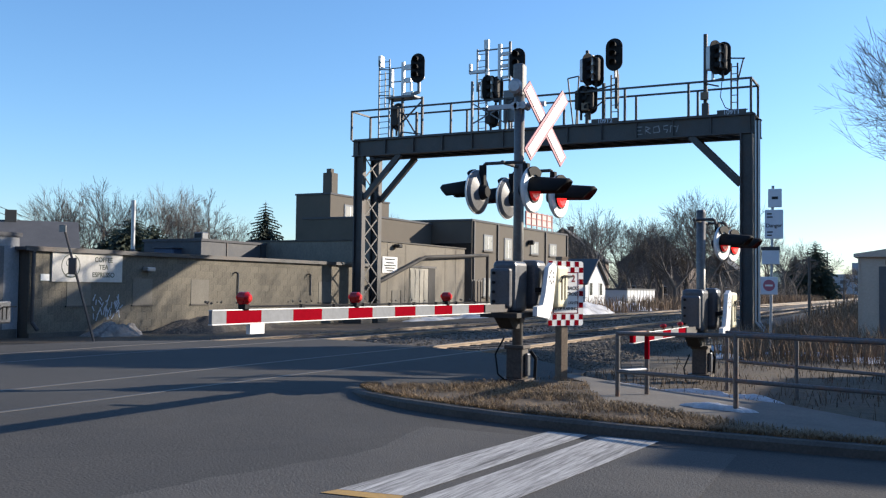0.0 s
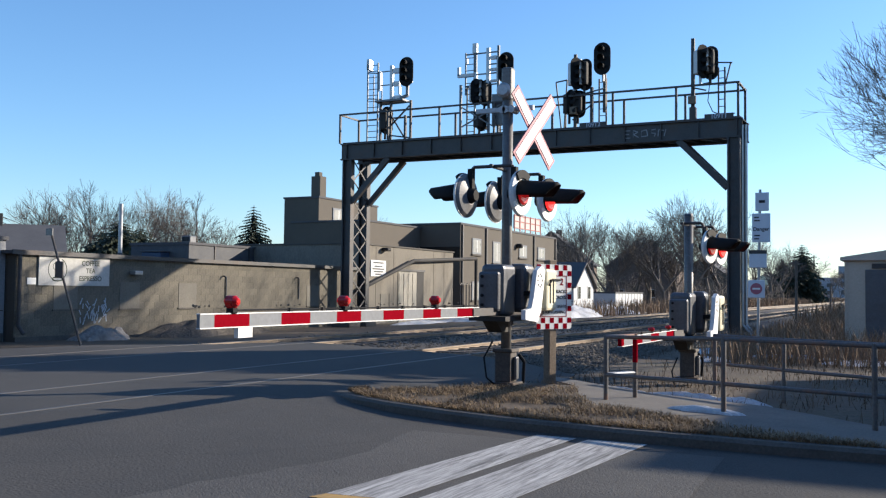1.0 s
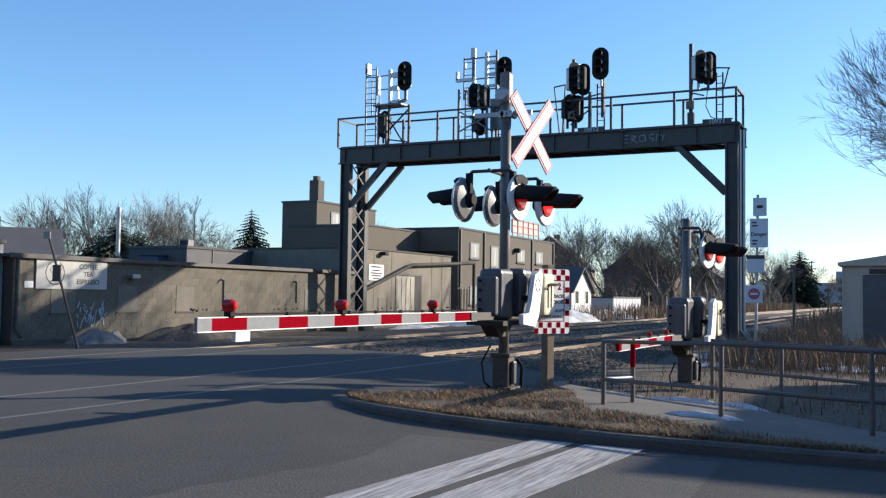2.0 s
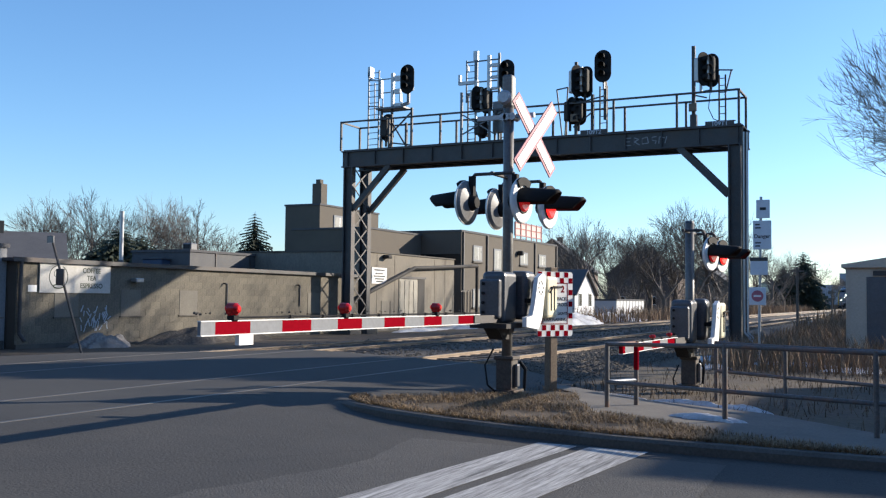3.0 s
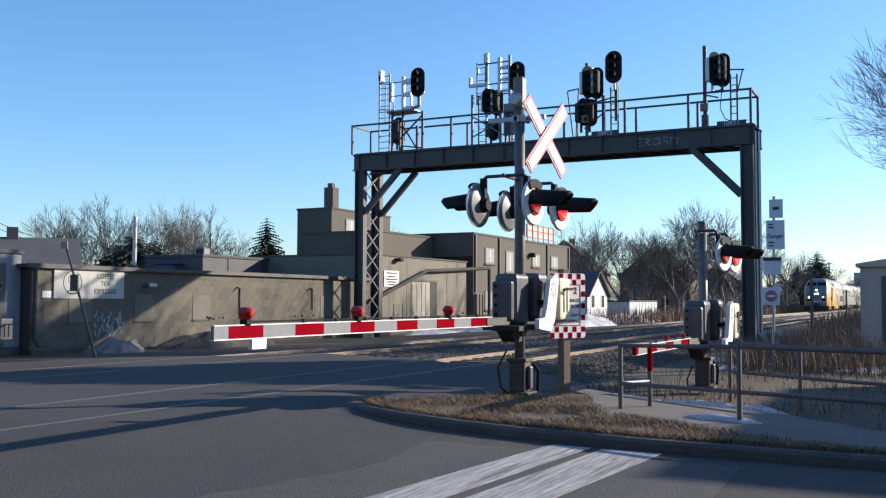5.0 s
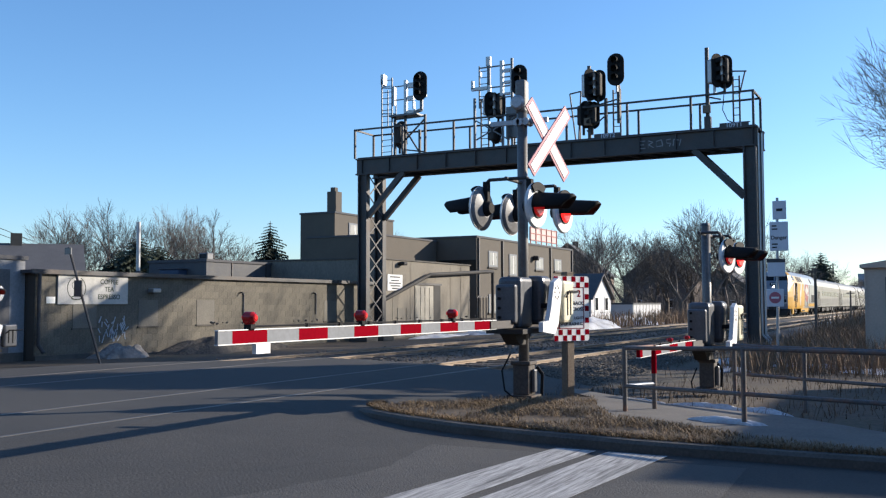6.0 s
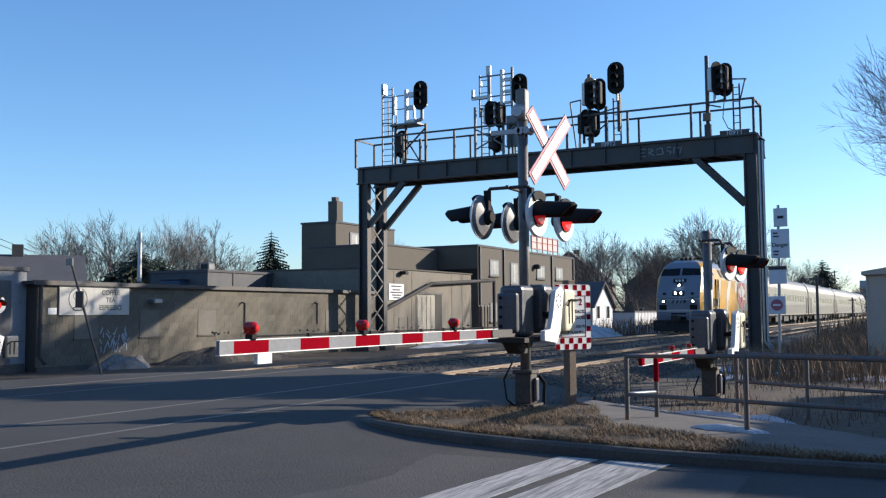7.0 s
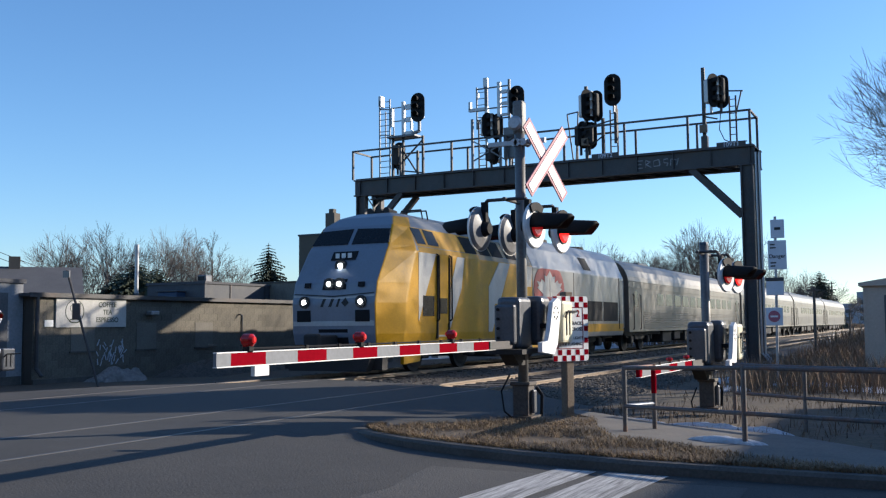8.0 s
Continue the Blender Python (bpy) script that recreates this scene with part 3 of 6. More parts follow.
# third group on a dark pole
s = signal_group("railway signal with three dark heads on a black pole")
bars(s, "pole", [((-10.5, GY + 0.2, D6), (-10.5, GY + 0.2, 9.45)), ((-9.95, GY + 0.3, D6), (-9.95, GY + 0.3, 8.3)), ((-9.5, GY + 0.3, 7.4), (-9.5, GY + 0.3, 8.7))], "gantry", 0.1)
ladder(s, -9.75, -9.5, GY + 0.5, D6, 8.6, "gantry")
bars(s, "cage_bar", [((-11.2, GY + 0.2, 8.55), (-10.8, GY + 0.2, 8.6)), ((-11.2, GY + 0.2, 8.55), (-11.0, GY + 0.2, D6)), ((-10.8, GY + 0.2, 8.6), (-10.9, GY + 0.2, D6)), ((-10.6, GY + 0.2, 8.0), (-9.5, GY + 0.2, 8.2)), ((-10.6, GY + 0.2, 7.2), (-9.9, GY + 0.2, 7.7))], "gantry", 0.04)
signal_head(s, pose(-10.4, GY, 8.75, 0, 0, 58), 1.1, 0.5)
signal_head(s, pose(-10.18, GY + 0.3, 8.75, 0, 0, 180), 1.1, 0.46, case="dark")
# added bright strip again, in place of sun on the housing
plate(s, "sunlit_edge", -10.26, -10.2, GY - 0.12, GY + 0.02, 8.35, 9.2, "signal_alu")
signal_head(s, pose(-9.5, GY, 9.17))
signal_head(s, pose(-10.58, GY + 0.05, 7.75, 0, 0, 60), 0.95, 0.46, "dark")
signal_head(s, pose(-10.4, GY + 0.3, 7.75, 0, 0, 180), 0.95, 0.46, case="dark")
plate(s, "junction_box", -10.6, -10.38, GY - 0.12, GY + 0.1, 7.35, 7.6, "wood")
np_ = plate(s, "signal_plate", -10.25, -9.3, GY - 0.1, GY - 0.07, 6.84, 7.02, "gantry")
text("lettering", "109T2", 0.2, "graffiti", np_, pose(-9.78, GY - 0.102, 6.93, 90), 0.002)
# fourth group
s = signal_group("railway signal with one dark head on a black pole")
bars(s, "pole", [((-6.5, GY + 0.1, D6), (-6.5, GY + 0.1, 9.55))], "gantry", 0.11)
bars(s, "foot", [((-6.5, GY + 0.1, D6), (-6.5, GY + 0.1, 7.3))], "gantry", 0.2)
ladder(s, -5.75, -5.55, GY + 0.4, D6, 8.6, "gantry")
bars(s, "cage_bar", [((-6.5, GY + 0.1, 8.0), (-5.95, GY + 0.2, 8.1)), ((-6.5, GY + 0.1, 7.95), (-6.1, GY + 0.2, 7.85)), ((-5.8, GY + 0.3, 8.75), (-5.3, GY + 0.3, 8.7)), ((-5.35, GY + 0.3, 8.7), (-5.55, GY + 0.3, 7.9)), ((-6.5, GY + 0.1, 8.75), (-6.1, GY + 0.1, 8.8))], "gantry", 0.04)
signal_head(s, pose(-6.16, GY, 8.75, 0, 0, 58), 1.1, 0.5)
signal_head(s, pose(-5.97, GY + 0.3, 8.75, 0, 0, 180), 1.1, 0.46, case="dark")
# added bright strip for the sunlit housing side
plate(s, "sunlit_edge", -6.03, -5.98, GY - 0.12, GY + 0.02, 8.4, 9.15, "signal_alu")
plate(s, "junction_box", -6.62, -6.38, GY - 0.1, GY, 7.4, 7.65, "wood")
np_ = plate(s, "signal_plate", -6.1, -5.2, GY - 0.1, GY - 0.07, 6.84, 7.02, "gantry")
text("lettering", "109T1", 0.2, "graffiti", np_, pose(-5.65, GY - 0.102, 6.93, 90), 0.002)
bm = BM()
pipe(bm, [(-6.0, GY + 0.2, 8.0), (-6.05, GY + 0.2, 7.5), (-5.9, GY + 0.2, 7.15), (-5.6, GY + 0.2, 7.0), (-5.2, GY + 0.2, 7.05)], 0.015, 6)
part("cable", bm, "black", s)


# ---- train ----
def paint_faces(ob, extra, rule):
    """Give ob further materials; rule(centre, normal) returns the slot of a face."""
    for k in extra:
        ob.data.materials.append(M[k])
    for f in ob.data.polygons:
        f.material_index = rule(f.center, f.normal)


def wheelset(parent, y, r=0.5):
    bm = BM()
    tube(bm, (-0.78, y, r), (0.78, y, r), 0.08, 10)
    ax = part("axle", bm, "dark", parent)
    for s in (-1, 1):
        bm = BM()
        tube(bm, (s * 0.69, y, r), (s * 0.82, y, r), r, 24)
        tube(bm, (s * 0.82, y, r), (s * 0.84, y, r), r * 0.82, 24, r * 0.7)
        part("wheel", bm, "dark", parent)


def truck(parent, y, span, n):
    for k in range(n):
        wheelset(parent, y - span / 2 + span * k / (n - 1))
    for s in (-1, 1):
        bm = BM()
        L = span / 2 + 0.55
        prism(bm, [(y - L, 0.62), (y - L, 0.8), (y - L * 0.5, 0.95), (y + L * 0.5, 0.95), (y + L, 0.8), (y + L, 0.62), (y + L * 0.45, 0.5), (y - L * 0.45, 0.5)], "x", s * 1.0 - 0.07, s * 1.0 + 0.07)
        for k in range(n):
            yy = y - span / 2 + span * k / (n - 1)
            rbox(bm, s * 1.08 - 0.12, s * 1.08 + 0.12, yy - 0.19, yy + 0.19, 0.34, 0.66, 0.04, 1)
            tube(bm, (s * 1.12, yy + 0.45, 0.5), (s * 1.12, yy + 0.45, 0.9), 0.09, 10)
        part("truck_frame", bm, "dark", parent, "grimy black truck frame")


LEV = [(0.72, 1.18, 1.45, 1.45, 2.25), (1.0, 1.2, 1.38, 1.48, 2.3), (1.75, 1.2, 1.35, 1.5, 2.35), (2.25, 1.2, 1.46, 1.5, 2.5), (3.05, 1.17, 1.98, 1.5, 2.85),
       (3.2, 1.15, 2.1, 1.43, 2.92), (3.72, 1.05, 2.48, 1.2, 3.05), (4.0, 0.8, 2.9, 0.95, 3.4), (4.14, 0.5, 3.3, 0.6, 3.7)]


def loco_body(e, name, y0, y1, nose):
    bm = BM()
    rings = []
    for z, wf, yf, ws, yc in LEV:
        if nose:
            pts = [(-wf, yf, z), (wf, yf, z), (ws, yc, z), (ws, y1, z), (-ws, y1, z), (-ws, yc, z)]
        else:
            pts = [(-ws, y0, z), (ws, y0, z), (ws, y1, z), (-ws, y1, z)]
        rings.append([bm.verts.new(p) for p in pts])
    n = len(rings[0])
    for a, b in zip(rings, rings[1:]):
        for i in range(n):
            bm.faces.new((a[i], a[(i + 1) % n], b[(i + 1) % n], b[i]))
    bm.faces.new(rings[0][::-1])
    bm.faces.new(rings[-1])
    bmesh.ops.recalc_face_normals(bm, faces=bm.faces)
    ed = [x for x in bm.edges if len(x.link_faces) == 2 and x.calc_face_angle(0) > 0.15]
    bmesh.ops.bevel(bm, geom=ed, offset=0.035, segments=2, profile=0.5, affect="EDGES")
    return part(name, bm, "loco_grey", e, smooth=False)


def slope_x(z):
    """Half width of the locomotive at a height."""
    for a, b in zip(LEV, LEV[1:]):
        if a[0] <= z <= b[0]:
            k = (z - a[0]) / (b[0] - a[0])
            return a[3] + (b[3] - a[3]) * k
    return 1.5


def front_y(z):
    for a, b in zip(LEV, LEV[1:]):
        if a[0] <= z <= b[0]:
            k = (z - a[0]) / (b[0] - a[0])
            return a[2] + (b[2] - a[2]) * k
    return 1.4


def side_panel(e, name, pts, material, lift=0.012, label="", s=1):
    """A thin panel that follows the side of the body; pts are (y, z)."""
    bm = BM()
    lo = [bm.verts.new((s * (slope_x(z) - 0.02), y, z)) for y, z in pts]
    hi = [bm.verts.new((s * (slope_x(z) + lift), y, z)) for y, z in pts]
    n = len(pts)
    bm.faces.new(hi)
    for i in range(n):
        bm.faces.new((lo[i], lo[(i + 1) % n], hi[(i + 1) % n], hi[i]))
    return part(name, bm, material, e, label)


def front_panel(e, name, pts, material, lift=0.012, label=""):
    """A thin panel on the nose; pts are (x, z)."""
    bm = BM()
    lo = [bm.verts.new((x, front_y(z) + 0.03, z)) for x, z in pts]
    hi = [bm.verts.new((x, front_y(z) - lift, z)) for x, z in pts]
    n = len(pts)
    bm.faces.new(hi)
    for i in range(n):
        bm.faces.new((lo[i], lo[(i + 1) % n], hi[(i + 1) % n], hi[i]))
    return part(name, bm, material, e, label)


def rect(a, b, c, d):
    return [(a, c), (b, c), (b, d), (a, d)]


def locomotive():
    e = thing("locomotive", "yellow and grey diesel passenger locomotive with lit headlights", "locomotive", pose(-13.12, 300, 0.106))
    cab = loco_body(e, "cab_body", 0, 10.6, True)

    def rule(c, n):
        if c.z > 3.1 and n.y < -0.25 and abs(c.x) < 0.5:
            return 2
        if c.z > 3.1 and abs(n.x) > 0.3 and c.y > 3.4:
            return 0
        if n.y < -0.6 and abs(n.x) < 0.35 and c.z < 3.22:
            return 2
        if n.z > 0.85:
            return 0
        return 1
    paint_faces(cab, ["loco_yellow", "loco_nose"], rule)
    eng = loco_body(e, "engine_body", 10.6, 20.6, False)
    # livery on both sides
    for s in (1, -1):
        for a, b in ((3.06, 3.19), (3.21, 3.7)):
            side_panel(e, "roof_band", rect(3.05, 6.6, a, b), "loco_yellow", 0.006, s=s, label="yellow wrap along the roof edge")
            side_panel(e, "roof_band", [(6.6, a), (10.55, a), (10.55, b), (6.6, b)], "loco_dark_yellow", 0.006, s=s)
        side_panel(e, "white_flash", [(2.98, 3.04), (2.98, 1.3), (3.92, 3.04)], "loco_white", s=s, label="pale grey livery flash")
        side_panel(e, "white_flash", [(4.73, 1.1), (4.76, 2.2), (5.15, 3.04), (5.6, 3.04), (5.4, 2.2)], "loco_white", s=s)
        side_panel(e, "white_flash", [(7.2, 1.0), (7.2, 2.3), (7.95, 3.04), (8.75, 3.04), (7.45, 1.0)], "loco_white", s=s)
        side_panel(e, "white_flash", [(9.7, 0.8), (10.0, 3.04), (10.55, 3.04), (10.3, 0.8)], "loco_white", s=s)
        side_panel(e, "red_field", [(12.1 + 1.42 * math.cos(radians(a)), min(2.32 + 0.95 * math.sin(radians(a)), 3.04)) for a in range(0, 360, 15)], "loco_red", s=s, label="round dark red emblem field")
        leaf = [(0, 1.42), (0.35, 0.95), (0.62, 1.05), (0.55, 0.5), (0.95, 0.75), (1.05, 0.5), (1.45, 0.55), (1.25, 0.2), (1.42, 0.05), (0.75, -0.4), (0.85, -0.65), (0.06, -0.55), (0.06, -1.3)]
        for k in (0, 1):
            half = [((-x if k else x), z) for x, z in leaf]
            side_panel(e, "leaf_emblem", [(12.1 + x * 0.8, 2.36 + z * 0.44) for x, z in half], "loco_white", 0.02, s=s, label="pale leaf emblem")
        side_panel(e, "text_bar", rect(12.5, 13.4, 1.95, 2.06), "loco_white", 0.02, s=s)
        side_panel(e, "gold_band", rect(13.6, 20.55, 0.9, 1.2), "loco_yellow", s=s)
        for a, b in ((16.0, 17.75), (17.9, 19.75)):
            side_panel(e, "radiator_grille", rect(a, b, 1.3, 2.05), "black", s=s, label="black radiator grille")
        for a, b in ((5.7, 6.45), (6.65, 7.4), (7.5, 8.3), (8.55, 9.35), (15.7, 16.5)):
            side_panel(e, "roof_grille", [(a + 0.12, 3.2), (b + 0.12, 3.2), (b, 3.66), (a, 3.66)], "black", s=s)
        side_panel(e, "cab_window", [(3.1, 3.27), (3.55, 3.27), (3.5, 3.68), (3.02, 3.68)], "glass", 0.015, "dark cab side window", s)
        side_panel(e, "cab_window", [(3.68, 3.27), (4.28, 3.27), (4.2, 3.66), (3.66, 3.68)], "glass", 0.015, s=s)
        side_panel(e, "cab_door", rect(4.02, 4.6, 1.25, 3.04), "loco_yellow", 0.02, s=s)
        for y in (3.96, 4.62):
            side_panel(e, "grab_rail", rect(y, y + 0.06, 0.85, 3.0), "dark", 0.05, "dark vertical grab rail", s)
        side_panel(e, "locker_window", rect(3.2, 3.8, 1.43, 1.95), "glass", 0.014, s=s)
        side_panel(e, "door_window", rect(4.12, 4.52, 1.5, 1.9), "glass", 0.026, s=s)
        for y in (3.95, 4.68):
            bm = BM()
            pipe(bm, [(s * 1.5, y, 1.3), (s * 1.58, y, 1.35), (s * 1.58, y, 3.0), (s * 1.5, y, 3.05)], 0.022, 6)
            part("handrail", bm, "black", e)
        for z in (0.35, 0.62, 0.9, 1.15):
            bm = BM()
            box(bm, s * 1.38 - 0.1, s * 1.38 + 0.1, 4.05, 4.58, z, z + 0.04)
            part("step", bm, "galv", e)
        for y in (12.6, 14.5, 19.95):
            bm = BM()
            box(bm, s * 1.5 - 0.008, s * 1.5 + 0.01, y, y + 0.03, 1.0, 3.02)
            part("panel_seam", bm, "dark", e)
        # skirt between the trucks and behind the nose
        bm = BM()
        prism(bm, [(7.7, 0.75), (13.6, 0.75), (13.3, 0.4), (8.1, 0.4)], "x", s * 1.43 - 0.05, s * 1.43 + 0.05)
        part("skirt", bm, "loco_yellow", e)
        bm = BM()
        prism(bm, [(2.3, 0.75), (3.3, 0.75), (3.1, 0.3), (2.3, 0.25)], "x", s * 1.4 - 0.05, s * 1.4 + 0.05)
        part("corner_skirt", bm, "loco_yellow", e)
        # handrail at the rear door
        bm = BM()
        pipe(bm, [(s * 1.5, 20.35, 1.0), (s * 1.57, 20.35, 1.05), (s * 1.57, 20.35, 2.9), (s * 1.5, 20.35, 2.95)], 0.02, 6)
        part("handrail", bm, "galv", e)
    # nose
    front_panel(e, "windshield", [(-1.14, 3.24), (-0.06, 3.24), (-0.06, 3.66), (-1.04, 3.62)], "glass", 0.02, "dark sloping windshield")
    front_panel(e, "windshield", [(0.06, 3.24), (1.14, 3.24), (1.04, 3.62), (0.06, 3.66)], "glass", 0.02)
    nb = front_panel(e, "number_board", rect(-0.36, 0.36, 2.83, 3.05), "black", 0.03, "black number board with unreadable white figures")
    for x in (-0.18, 0, 0.18):
        bm = BM()
        box(bm, x - 0.055, x + 0.055, 1.84, 1.86, 2.87, 3.0)
        part("figure_bar", bm, "white", nb)
    for x, z, r in ((0.0, 2.68, 0.11), (-0.15, 2.22, 0.1), (0.15, 2.22, 0.1), (-0.82, 1.78, 0.1), (0.82, 1.78, 0.1)):
        y = front_y(z)
        bm = BM()
        tube(bm, (x, y + 0.05, z), (x, y - 0.05, z), r + 0.05, 20)
        h = part("headlight", bm, "dark", e)
        bm = BM()
        tube(bm, (x, y - 0.04, z), (x, y - 0.062, z), r * 0.55, 20)
        part("lamp_glass", bm, "headlight", h, "glowing white headlight")
    front_panel(e, "nose_band", [(-1.17, 1.2), (1.17, 1.2), (1.17, 1.95), (0, 1.88), (-1.17, 1.95)], "loco_white", 0.008, "pale lower nose band")
    front_panel(e, "headlight_shroud", rect(-0.34, 0.34, 2.08, 2.34), "black", 0.02)
    front_panel(e, "blue_nose_band", [(-1.16, 1.98), (0, 1.9), (1.16, 1.98), (1.16, 2.0), (0, 1.93), (-1.16, 2.0)], "dark")
    for s in (-1, 1):
        front_panel(e, "mu_recess", rect(s * 0.85 - 0.2, s * 0.85 + 0.2, 1.3, 1.58), "black", 0.014)
        front_panel(e, "nose_knob", rect(s * 0.78 - 0.08, s * 0.78 + 0.08, 2.14, 2.26), "black", 0.05)
    front_panel(e, "coupler_recess", rect(-0.42, 0.42, 0.74, 1.12), "black", 0.012)
    for k, (x, w) in enumerate(((-0.36, 0.16), (-0.12, 0.16), (0.1, 0.12))):
        front_panel(e, "emblem_bar", [(x, 1.66), (x + w * 0.5, 1.66), (x + w, 1.86), (x + w * 0.5, 1.86)], "dark", 0.014, "plain dark emblem bars")
    front_panel(e, "emblem_star", [(0.36, 1.66), (0.46, 1.76), (0.36, 1.88), (0.26, 1.76)], "dark", 0.014)
    # pilot
    bm = BM()
    prism(bm, [(-1.4, 0.15), (1.4, 0.15), (1.42, 0.72), (-1.42, 0.72)], "y", 1.35, 1.6)
    prism(bm, [(-1.1, 0.12), (1.1, 0.12), (1.25, 0.5), (-1.25, 0.5)], "y", 1.1, 1.35)
    part("pilot", bm, "dark", e, "black snow-plough pilot")
    bm = BM()
    rbox(bm, -0.14, 0.14, 0.55, 1.4, 0.7, 0.98, 0.05)
    rbox(bm, -0.2, 0.2, 0.4, 0.62, 0.62, 1.02, 0.06)
    part("coupler", bm, "dark", e)
    for x in (-0.6, -0.45, 0.45, 0.6):
        bm = BM()
        pipe(bm, [(x, 1.35, 0.75), (x, 1.15, 0.65), (x * 0.9, 1.1, 0.35)], 0.025, 6)
        part("air_hose", bm, "black", e)
    # roof gear
    bm = BM()
    for y in (8.5, 14.2, 16.4, 18.2):
        tube(bm, (0, y, 4.1), (0, y, 4.24), 0.62, 20, 0.58)
    part("roof_fan", bm, "dark", e)
    bm = BM()
    rbox(bm, -0.5, 0.5, 10.5, 12.6, 4.1, 4.26, 0.04)
    part("exhaust_hatch", bm, "dark", e)
    bm = BM()
    for y in (4.4, 4.7):
        pipe(bm, [(0.2, y, 4.1), (0.2, y, 4.3), (0.8, y, 4.3), (0.85, y, 4.05)], 0.02, 6)
    part("roof_handrail", bm, "dark", e)
    bm = BM()
    for x in (-0.25, 0.0, 0.25):
        tube(bm, (x, 4.0, 4.22), (x, 3.5, 4.22), 0.05, 10, 0.1)
    box(bm, -0.3, 0.3, 3.9, 4.0, 4.1, 4.24)
    part("air_horn", bm, "dark", e)
    # underframe
    bm = BM()
    rbox(bm, -1.35, 1.35, 8.0, 13.4, 0.25, 0.8, 0.08)
    part("fuel_tank", bm, "dark", e)
    for k in range(4):
        bm = BM()
        tube(bm, (1.38, 8.6 + k * 0.5, 0.52), (1.38, 9.0 + k * 0.5, 0.52), 0.13, 12)
        part("air_reservoir", bm, "dark", e)
    bm = BM()
    box(bm, -1.0, 1.0, 1.6, 20.5, 0.62, 0.8)
    part("underframe", bm, "dark", e)
    truck(e, 5.3, 2.75, 2)
    truck(e, 17.0, 2.75, 2)
    return e


def coach():
    e = thing("passenger_coach", "silver stainless steel passenger coach with fluted sides", "railway coach", pose(-13.12, 320, 0.106), "coaches of the train")
    prof = [(-1.5, 0.85), (-1.5, 2.95), (-1.45, 3.2), (-1.33, 3.48), (-1.1, 3.74), (-0.6, 3.96), (0, 4.03), (0.6, 3.96), (1.1, 3.74), (1.33, 3.48), (1.45, 3.2), (1.5, 2.95), (1.5, 0.85)]
    bm = BM()
    prism(bm, prof, "y", 0.35, 25.55)
    part("body", bm, "steelcar", e)
    for s in (-1, 1):
        for k in range(9):
            bm = BM()
            z = 0.98 + k * 0.085
            prism(bm, [(s * 1.495, z), (s * 1.525, z + 0.02), (s * 1.525, z + 0.045), (s * 1.495, z + 0.065)], "y", 2.6, 25.3)
            part("flute", bm, "steelcar", e)
        for z, h in ((1.8, 0.05), (2.72, 0.05), (2.98, 0.03)):
            bm = BM()
            box(bm, s * 1.51 - 0.015, s * 1.51 + 0.015, 0.4, 25.5, z, z + h)
            part("belt_rail", bm, "steelcar", e)
        bm = BM()
        box(bm, s * 1.5 - 0.004, s * 1.5 + 0.004, 4.6, 23.2, 1.95, 2.62)
        part("window_band", bm, "steelcar_dark", e, "darker band between the windows")
        for k in range(11):
            y = 4.9 + k * 1.66
            bm = BM()
            rbox(bm, s * 1.5 - 0.012, s * 1.5 + 0.012, y, y + 1.15, 2.02, 2.56, 0.01, 1)
            part("window_pane", bm, "glass", e)
        for y in (1.0, 24.0):
            bm = BM()
            box(bm, s * 1.5 - 0.02, s * 1.5 + 0.008, y, y + 0.9, 0.9, 2.95)
            d = part("door", bm, "steelcar_dark", e)
            bm = BM()
            box(bm, s * 1.5 - 0.01, s * 1.5 + 0.014, y + 0.25, y + 0.65, 1.9, 2.6)
            part("door_window", bm, "glass", d)
            for yy in (y - 0.08, y + 0.98):
                bm = BM()
                pipe(bm, [(s * 1.5, yy, 0.95), (s * 1.56, yy, 1.0), (s * 1.56, yy, 2.4), (s * 1.5, yy, 2.45)], 0.02, 6)
                part("grab_rail", bm, "black", e)
    for y in (0.05, 25.55):
        bm = BM()
        box(bm, -0.75, 0.75, y, y + 0.3, 0.95, 3.4)
        part("gangway_bellows", bm, "dark", e)
    for y in (0.0, 25.5):
        bm = BM()
        box(bm, -0.15, 0.15, y - 0.1, y + 0.5, 0.7, 0.95)
        part("coupler", bm, "dark", e)
    bm = BM()
    box(bm, -1.2, 1.2, 0.6, 25.3, 0.7, 0.86)
    part("underframe", bm, "dark", e)
    for k, (a, b, z) in enumerate(((6.5, 8.2, 0.3), (8.8, 10.0, 0.4), (11.0, 13.8, 0.32), (14.6, 16.0, 0.42), (17.0, 18.8, 0.35))):
        bm = BM()
        rbox(bm, -1.3, 1.3, a, b, z, 0.84, 0.04, 1)
        part("equipment_box", bm, "dark", e)
    for y in (6.0, 20.0):
        bm = BM()
        rbox(bm, -0.35, 0.35, y, y + 1.6, 3.98, 4.1, 0.04, 1)
        part("roof_vent", bm, "steelcar", e)
    truck(e, 3.1, 2.6, 2)
    truck(e, 22.8, 2.6, 2)
    return e


M["steelcar_dark"] = mat("stainless_band", (0.17, 0.16, 0.14), (0.11, 0.104, 0.09), 0.45, 0.35, scale=1.2, fine=20, bump=0.04, stains=((0.2, 0.17, 0.13), 0.45, 0.8))
loco = locomotive()
coach_a = coach()
coaches = [coach_a] + [copy_thing(coach_a, pose(-13.12, 320, 0.106)) for k in range(3)]
